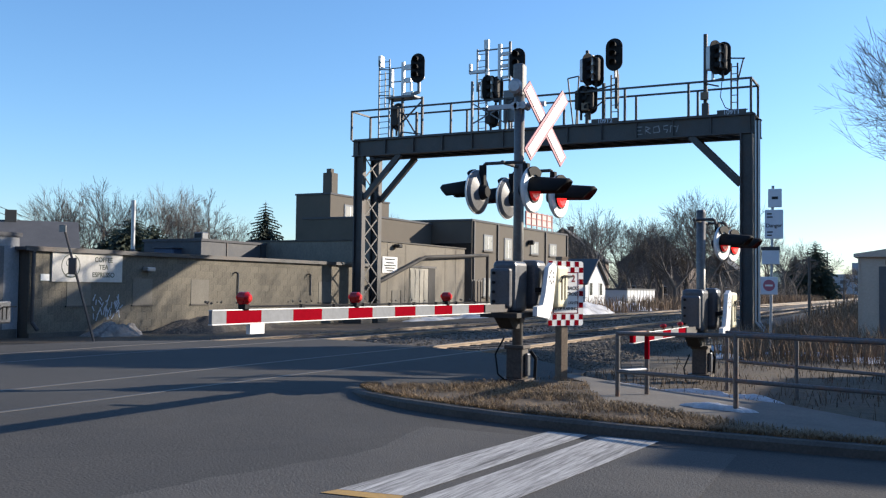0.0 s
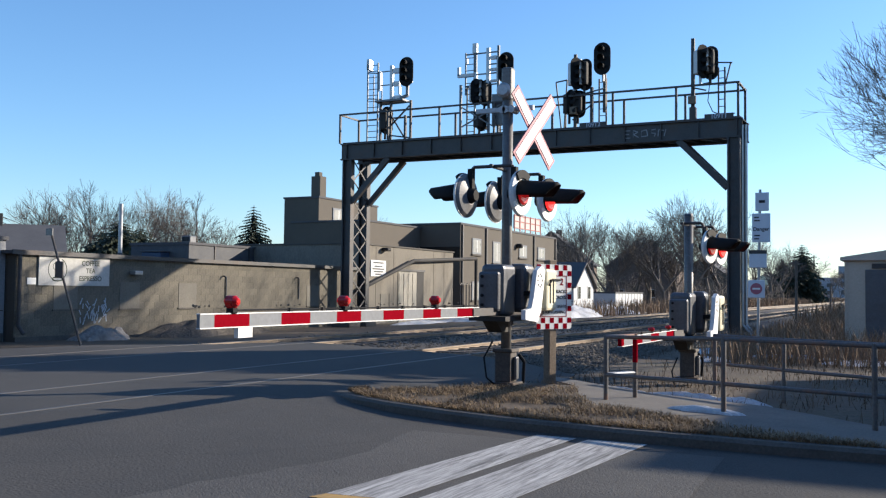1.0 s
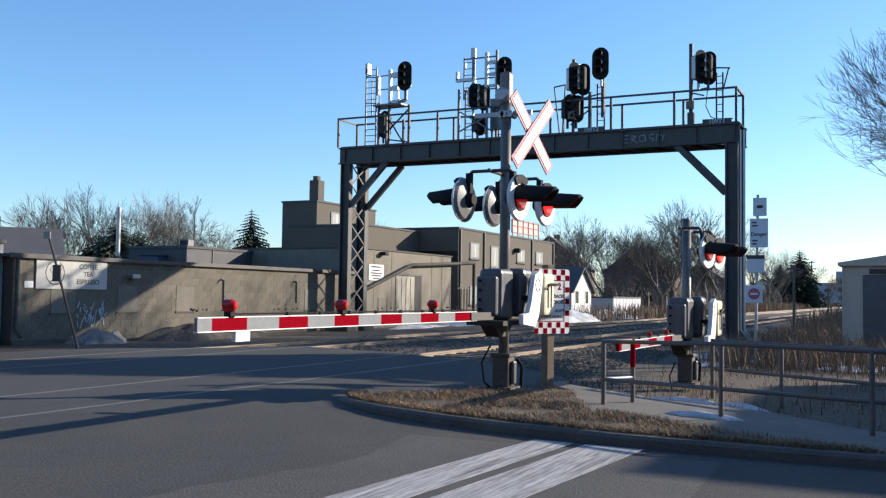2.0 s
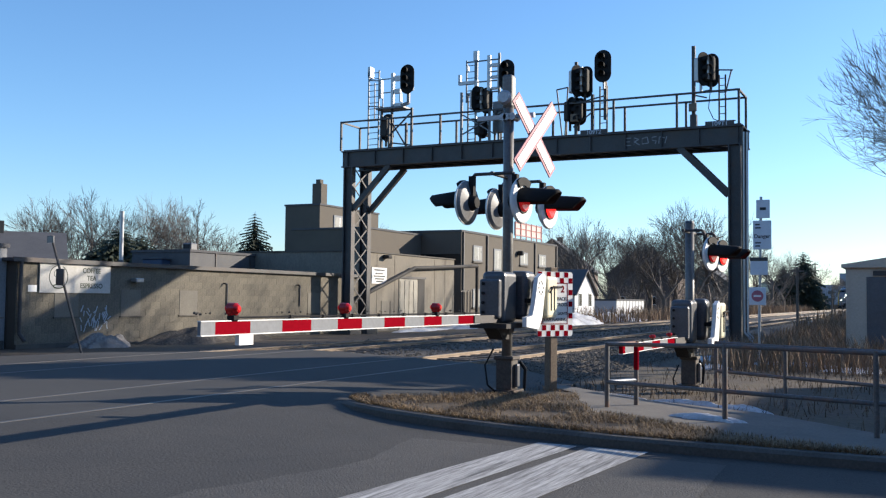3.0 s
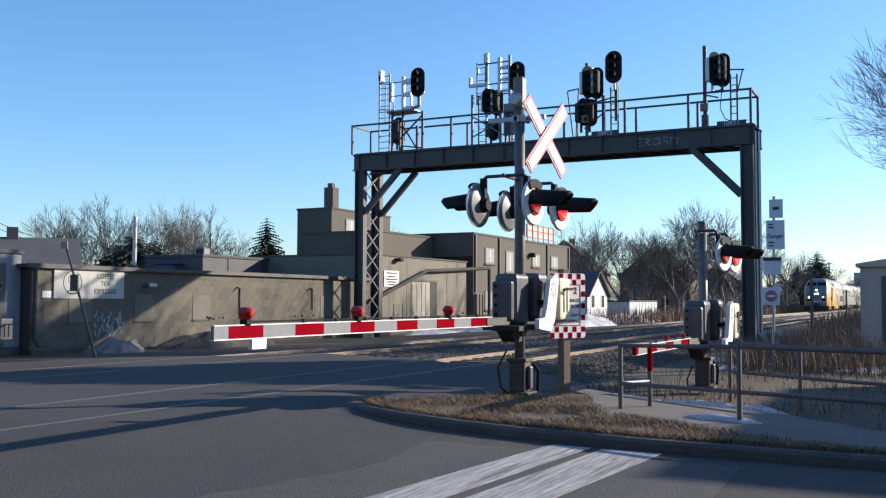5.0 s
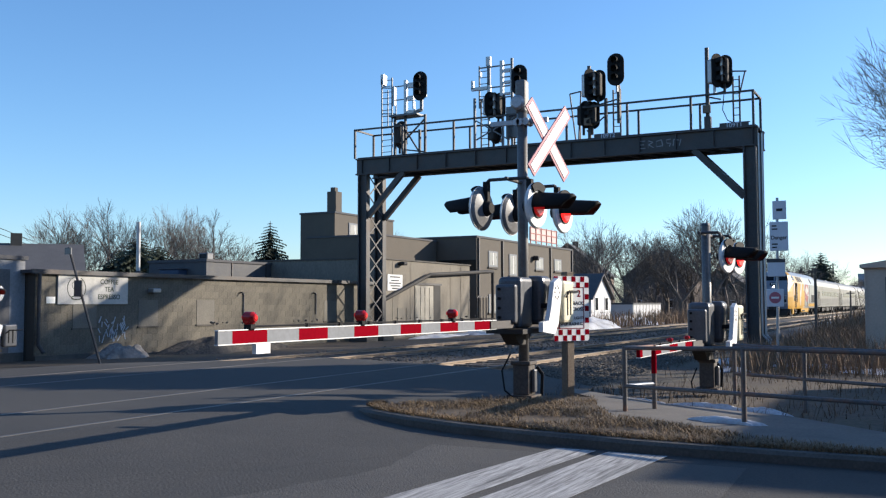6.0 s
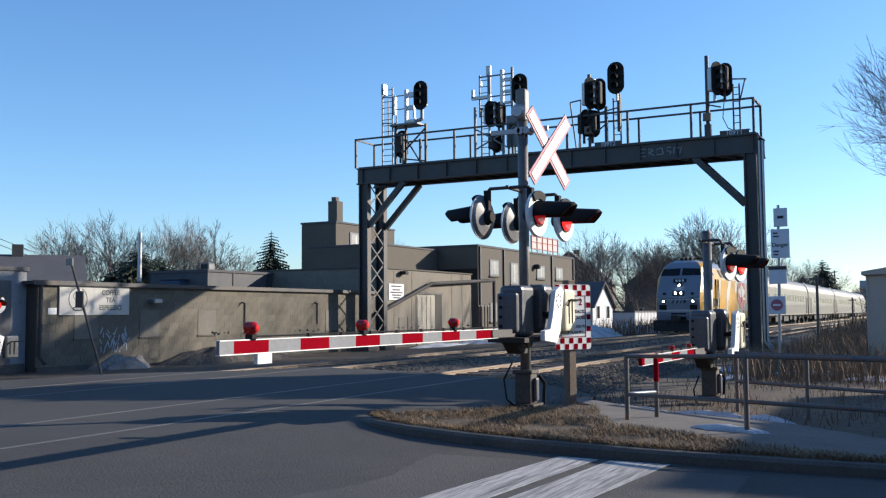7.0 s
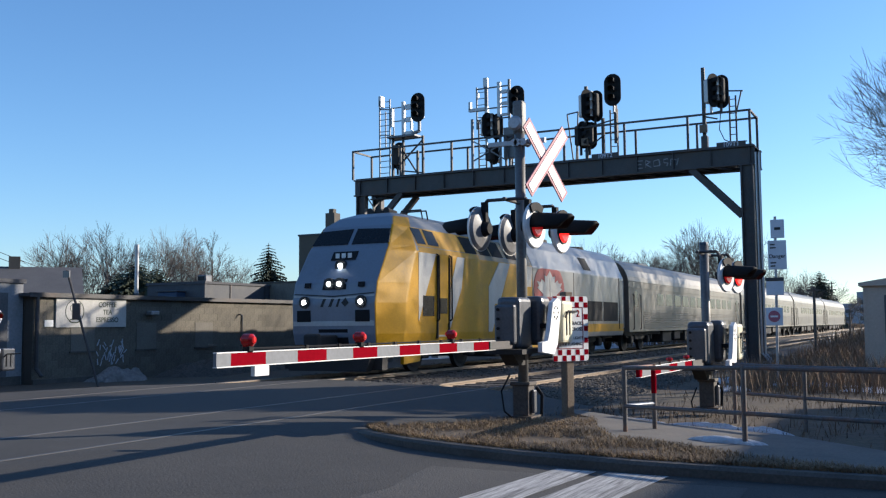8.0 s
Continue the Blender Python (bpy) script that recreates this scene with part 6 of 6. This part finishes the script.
w_.scale = (ws_, ws_, ws_)

# more trees added out of view, to dapple the train and the warehouse wall
for k, x, y, top in ((1, 7.5, 46.0, 14.0), (3, 8.5, 51.0, 14.5), (0, 7.5, 57.0, 14.5), (2, 8.0, 63.0, 14.5), (1, 7.0, 69.0, 13.0), (2, 9.5, 54.0, 15.5), (3, 9.5, 60.0, 15.5), (0, 9.5, 66.0, 15.5), (1, 6.5, 72.0, 12.5), (3, 7.0, 78.0, 13.0), (0, 6.5, 85.0, 12.0), (2, 7.5, 92.0, 13.0)):
    meshes, h = KINDS[k]
    t_ = bare_tree(meshes, pose(x, y, -0.1, 0, 0, 60 * k), "leafless grey-brown tree with fine spreading twigs")
    t_.scale = (top / h, top / h, top / h)


def conifer(x, y, h, r, seed, label, full=0.62, bare=0.1):
    rng = random.Random(seed)
    t = thing("conifer", label, "tree", pose(x, y, -0.1), "conifers")
    bm = BM()
    tube(bm, (0, 0, -0.2), (0, 0, h * 0.97), r * 0.07, 8, 0.02)
    part("trunk", bm, "bark", t)
    vs, fs = [], []
    n = 36
    for i in range(n):
        k = i / (n - 1)
        z = h * (bare + (0.98 - bare) * k)
        rr = r * (1 - k) ** full * rng.uniform(0.8, 1.12) + 0.05
        m = max(7, int(16 * (1 - k) + 7))
        for j in range(m):
            a = 2 * math.pi * (j + rng.random()) / m
            L = rr * rng.uniform(0.7, 1.15)
            d = Vector((math.cos(a), math.sin(a), 0))
            sd_ = Vector((-math.sin(a), math.cos(a), 0))
            for s in range(5):
                f0, f1 = s / 5, (s + 1.25) / 5
                wd = (0.34 * (1 - f0) + 0.08) * L * rng.uniform(0.6, 1.0)
                z0, z1 = z - L * 0.32 * f0 ** 0.8, z - L * 0.32 * f1 ** 0.8 - rng.uniform(0, 0.1) * L
                b = len(vs)
                vs += [tuple(d * L * f0 + Vector((0, 0, z0))), tuple(d * L * f1 + sd_ * wd + Vector((0, 0, z1 - 0.06 * L))), tuple(d * L * f1 * 1.02 + Vector((0, 0, z1 + 0.05 * L))), tuple(d * L * f1 - sd_ * wd + Vector((0, 0, z1 - 0.06 * L)))]
                fs += [(b, b + 1, b + 2), (b, b + 2, b + 3)]
    me = bpy.data.meshes.new("crown")
    me.from_pydata(vs, [], fs)
    me.materials.append(M["needles"])
    o = new("crown", me)
    o.parent = t
    return t


def at_az(az, d):
    return d * math.sin(radians(az)), d * math.cos(radians(az))


conifer(*at_az(-37.6, 72), 7.8, 2.3, 3, "dark green spruce behind the sheds")
conifer(*at_az(-5.9, 178), 10.6, 4.2, 4, "dark pine beside the far tracks")
conifer(*at_az(-6.9, 200), 9.0, 4.0, 5, "dark pine beside the far tracks")
conifer(*at_az(-45.0, 62), 5.8, 3.2, 6, "dense dark evergreen behind the warehouse")
conifer(*at_az(-43.9, 64), 5.4, 3.2, 7, "dense dark evergreen behind the warehouse")
conifer(*at_az(-46.0, 64), 5.1, 3.0, 8, "dense dark evergreen behind the warehouse")

# two pines added out of view; their high crowns shade the crossing road
conifer(5.0, 28.2, 9.0, 2.5, 9, "unseen pine added so that its high crown shades the crossing", 0.3, 0.75)
conifer(2.9, 27.2, 8.4, 1.9, 10, "unseen pine added so that its high crown shades the crossing", 0.3, 0.78)


# ---- undergrowth, grass, stones, snow ----
def inside(x, y, poly):
    c = False
    for (x0, y0), (x1, y1) in zip(poly, poly[1:] + poly[:1]):
        if (y0 > y) != (y1 > y) and x < (x1 - x0) * (y - y0) / (y1 - y0) + x0:
            c = not c
    return c


def stuff(name, vs, fs, material, label, category):
    me = bpy.data.meshes.new(name)
    me.from_pydata(vs, [], fs)
    me.materials.append(M[material])
    return tagged(new(name, me), label, category, kind="stuff")


def blades(spots, h0, h1, w, rng, lean=0.5, bends=True):
    vs, fs = [], []
    for x, y, z in spots:
        h = rng.uniform(h0, h1)
        a = rng.uniform(0, 2 * math.pi)
        lx, ly = math.cos(a), math.sin(a)
        L = h * rng.uniform(0.1, lean)
        b = len(vs)
        sx, sy = -ly * w * rng.uniform(0.5, 1), lx * w * rng.uniform(0.5, 1)
        vs += [(x - sx, y - sy, z), (x + sx, y + sy, z), (x + sx * 0.7 + lx * L * 0.4, y + sy * 0.7 + ly * L * 0.4, z + h * 0.6), (x - sx * 0.7 + lx * L * 0.4, y - sy * 0.7 + ly * L * 0.4, z + h * 0.6), (x + lx * L, y + ly * L, z + h * (0.9 if bends else 1))]
        fs += [(b, b + 1, b + 2, b + 3), (b + 3, b + 2, b + 4)]
    return vs, fs


rng = random.Random(5)
spots = []
while len(spots) < 17000:
    x, y = rng.uniform(-6.3, 4), rng.uniform(8.2, 12.4)
    if inside(x, y, VERGE):
        nz = noise.noise((x * 1.3, y * 1.3, 0)) + 0.5 * noise.noise((x * 4, y * 4, 3))
        if nz > rng.uniform(-0.35, 0.3):
            spots.append((x, y, 0.08))
stuff("grass", *blades(spots, 0.02, 0.07, 0.004, rng, 2.4), "grass", "matted straw-coloured dead grass on the verge", "grass")
# overhang of grass at the kerb and along the path
spots = []
for k in range(9000):
    i = rng.randrange(1, len(IN) - 2)
    t = rng.random()
    x, y = IN[i][0] + (IN[i + 1][0] - IN[i][0]) * t, IN[i][1] + (IN[i + 1][1] - IN[i][1]) * t
    if x < 4:
        spots.append((x + rng.gauss(0, 0.03), y + abs(rng.gauss(0, 0.12)) - 0.03, 0.085))
stuff("grass", *blades(spots, 0.03, 0.08, 0.005, rng, 1.9), "grass", "dead grass hanging over the kerb", "grass")
# weeds between path and track
spots = []
while len(spots) < 10000:
    x, y = rng.uniform(-5.6, 4.5), rng.uniform(10.6, 34)
    if inside(x, y, PATH_LOW + [(-4.9, 13.2)] + PATH_UP):
        continue
    if x < -3.6 and y > 15.6 and rng.random() < 0.85:
        continue
    if noise.noise((x * 0.7, y * 0.5, 7)) > rng.uniform(-0.5, 0.35):
        spots.append((x, y, -0.1))
stuff("weeds", *blades(spots, 0.04, 0.24, 0.006, rng, 1.5), "weed", "brown dead weeds and grass beside the track", "weeds")
spots = [(rng.uniform(-4.2, 0.5), rng.uniform(20, 60), -0.1) for k in range(16000)]
stuff("weeds", *blades(spots, 0.25, 0.85, 0.012, rng, 0.6), "brush", "reddish-brown dry brush beside the line", "weeds")
spots = [(rng.uniform(-19.5, -16.4), rng.uniform(55, 260), -0.1) for k in range(9000)]
spots += [(rng.uniform(-5.2, -2.2), rng.uniform(45, 260), -0.1) for k in range(9000)]
stuff("weeds", *blades(spots, 0.4, 1.3, 0.03, rng, 0.6), "brush", "brown brush along both sides of the far tracks", "weeds")


def thicket(n, x0, x1, y0, y1, h, seed, label):
    """Upright shoots with side twigs."""
    rg = random.Random(seed)
    vs, fs = [], []

    def shoot(p, q, r):
        d = (q - p).normalized()
        u = d.orthogonal().normalized()
        w = d.cross(u)
        b = len(vs)
        for c, rr in ((p, r), (q, r * 0.5)):
            for i in range(3):
                t = 2 * math.pi * i / 3
                vs.append(tuple(c + (u * math.cos(t) + w * math.sin(t)) * rr))
        for i in range(3):
            fs.append((b + i, b + (i + 1) % 3, b + 3 + (i + 1) % 3, b + 3 + i))
    for k in range(n):
        x, y = rg.uniform(x0, x1), rg.uniform(y0, y1)
        if noise.noise((x * 0.15, y * 0.08, seed)) < rg.uniform(-0.5, 0.1):
            continue
        H = h * rg.uniform(0.4, 1.1)
        p = Vector((x, y, -0.1))
        q = p + Vector((rg.gauss(0, 0.15) * H, rg.gauss(0, 0.15) * H, H))
        shoot(p, q, 0.03)
        for j in range(6):
            t = rg.uniform(0.25, 0.95)
            s = p.lerp(q, t)
            e = s + Vector((rg.gauss(0, 0.28) * H, rg.gauss(0, 0.28) * H, rg.uniform(0.1, 0.4) * H))
            shoot(s, e, 0.016)
            shoot(s.lerp(e, 0.5), s.lerp(e, 0.5) + Vector((rg.gauss(0, 0.15) * H, rg.gauss(0, 0.15) * H, 0.15 * H)), 0.012)
    return stuff("thicket", vs, fs, "bark", label, "bushes")


thicket(1000, -46, -28, 92, 240, 4.0, 31, "tangle of leafless bushes beyond the tracks")
thicket(500, -24, -18.5, 100, 260, 2.6, 32, "leafless bushes along the far side of the line")
thicket(140, -60, -34, 54, 84, 3.0, 33, "leafless bushes behind the sheds")
thicket(260, -4.5, -1.0, 48, 200, 2.2, 34, "leafless bushes along the near side of the line")

# loose ballast stones near the crossing
vs, fs = [], []
OCT = [(1, 0, 0), (-1, 0, 0), (0, 1, 0), (0, -1, 0), (0, 0, 1), (0, 0, -1)]
OF = [(0, 2, 4), (2, 1, 4), (1, 3, 4), (3, 0, 4), (2, 0, 5), (1, 2, 5), (3, 1, 5), (0, 3, 5)]
for k in range(15000):
    if k % 5 < 3:
        x, y = rng.uniform(-7.6, -5.0), 15.4 + 26 * rng.random() ** 1.5
        if y < 16.3 + (x + 6.5) * -0.4:
            continue
    else:
        x, y = rng.uniform(-15.3, -7.0), 17.6 + 34 * rng.random() ** 1.5
    z = 0.0 if -15.2 < x < -6.6 else -0.12 + 0.12 * (x + 5.4) / -1.2
    z += rng.uniform(-0.01, 0.025)
    s = rng.uniform(0.022, 0.05)
    b = len(vs)
    for o in OCT:
        vs.append((x + o[0] * s * rng.uniform(0.6, 1.2), y + o[1] * s * rng.uniform(0.6, 1.2), z + o[2] * s * rng.uniform(0.5, 1.0)))
    fs += [tuple(b + i for i in f) for f in OF]
stuff("ballast_stones", vs, fs, "stone", "loose grey-brown crushed stones of the track bed", "stones")


def mound(cx, cy, rx, ry, h, z, name, material, label, category, seed, turn=0):
    rg = random.Random(seed)
    vs, fs = [(0, 0, h)], []
    n, m = 40, 7
    ph = [rg.uniform(0, 6.28) for k in range(4)]
    for j in range(1, m + 1):
        f = j / m
        for i in range(n):
            t = 2 * math.pi * i / n
            k = 1 + 0.22 * math.sin(2 * t + ph[0]) + 0.16 * math.sin(5 * t + ph[1]) + 0.1 * math.sin(9 * t + ph[2])
            hh = h * (1 - f ** 1.7) * (1 + 0.5 * noise.noise((f * math.cos(t) * 3, f * math.sin(t) * 3, seed))) - (0.02 if j == m else 0)
            vs.append((rx * f * k * math.cos(t), ry * f * k * math.sin(t), hh))
    for i in range(n):
        fs.append((0, 1 + i, 1 + (i + 1) % n))
    for j in range(m - 1):
        for i in range(n):
            a, b = 1 + j * n + i, 1 + j * n + (i + 1) % n
            fs.append((a, a + n, b + n, b))
    me = bpy.data.meshes.new(name)
    me.from_pydata(vs, [], fs)
    me.materials.append(M[material])
    for p in me.polygons:
        p.use_smooth = True
    o = tagged(new(name, me), label, category, kind="stuff")
    o.matrix_world = pose(cx, cy, z, 0, 0, turn)


SN = "thin patch of old melting snow"
for k, (x, y, rx, ry, h, z, tu) in enumerate(((-2.75, 12.75, 0.6, 0.1, 0.07, -0.06, -8), (-3.9, 13.1, 0.45, 0.07, 0.05, -0.04, -12), (-2.0, 12.45, 0.5, 0.12, 0.07, -0.06, -25), (-2.02, 10.3, 0.4, 0.1, 0.05, 0.075, -22), (-4.0, 20.9, 0.4, 0.7, 0.06, -0.09, 0), (-2.6, 22.8, 0.8, 0.6, 0.06, -0.09, 0),
                                             (-1.1, 21.6, 0.8, 0.7, 0.06, -0.09, 0), (-4.6, 24.0, 0.4, 1.2, 0.05, -0.09, 0), (-18.0, 54.0, 1.3, 4.0, 0.55, -0.1, 0), (-18.8, 64.0, 1.5, 5.0, 0.5, -0.1, 0), (-19.2, 36.5, 0.5, 2.5, 0.14, -0.1, 0), (-19.4, 41.0, 0.6, 2.5, 0.15, -0.1, 0),
                                             (-19.5, 18.9, 0.5, 0.75, 0.34, -0.1, 0), (-19.8, 19.7, 0.35, 0.6, 0.3, -0.1, 20))):
    mound(x, y, rx, ry, h, z, "snow_patch", "dirty_snow" if 0.2 < h < 0.4 else "snow", SN if h < 0.1 else "dirty ploughed snow heap", "snow", 40 + k, tu)
mound(-19.55, 22.6, 1.0, 2.0, 0.42, -0.1, "gravel_heap", "ballast", "grey gravel heap against the warehouse wall", "gravel heap", 61)
mound(-19.6, 24.4, 0.8, 1.5, 0.34, -0.1, "gravel_heap", "ballast", "grey gravel heap against the warehouse wall", "gravel heap", 62)

# overhead wires and line poles
for zz in (0, 0.35):
    bm = BM()
    pts = []
    a, b = Vector((-29.4, 15.5, 5.9 + zz)), Vector((-86, 82, 5.6 + zz))
    for k in range(17):
        t = k / 16
        p = a.lerp(b, t)
        p.z -= 2.0 * t * (1 - t)
        pts.append(p)
    pipe(bm, pts, 0.02, 4)
    tagged(part("overhead_wire", bm, "black"), "thin black overhead wire", "wire", "overhead wires")


def line_pole(x, y, h, r, label):
    s = thing("line_pole", label, "pole", pose(x, y, -0.1), "line poles")
    bm = BM()
    tube(bm, (0, 0, 0), (0, 0, h), r, 8, r * 0.8)
    part("shaft", bm, "bark", s)
    bm = BM()
    box(bm, -r * 4, r * 4, -0.05, 0.05, h - r * 3, h - r * 2)
    part("crossbar", bm, "bark", s)


line_pole(-14.6 - 2.2, 182, 8.5, 0.13, "wooden line pole far along the tracks")
line_pole(-5.0, 46, 3.0, 0.07, "dark trackside post beside the line")
line_pole(-5.1, 66, 2.2, 0.06, "dark trackside post beside the line")


# ---- movement ----
ROLL = ((0.0, 318.0), (2.0, 239.0), (3.0, 200.5), (3.5, 181.5), (4.0, 162.5), (4.5, 143.0), (5.2, 116.8), (5.8, 94.6), (6.5, 69.2), (7.0, 52.3), (7.5, 35.3), (8.0, 18.2))


def motions():
    for k, v in enumerate([loco] + coaches):
        off = 0 if k == 0 else 21.0 + (k - 1) * 25.9
        walk(v, [(t, pose(-13.12, y + off, 0.106)) for t, y in ROLL])


motions()
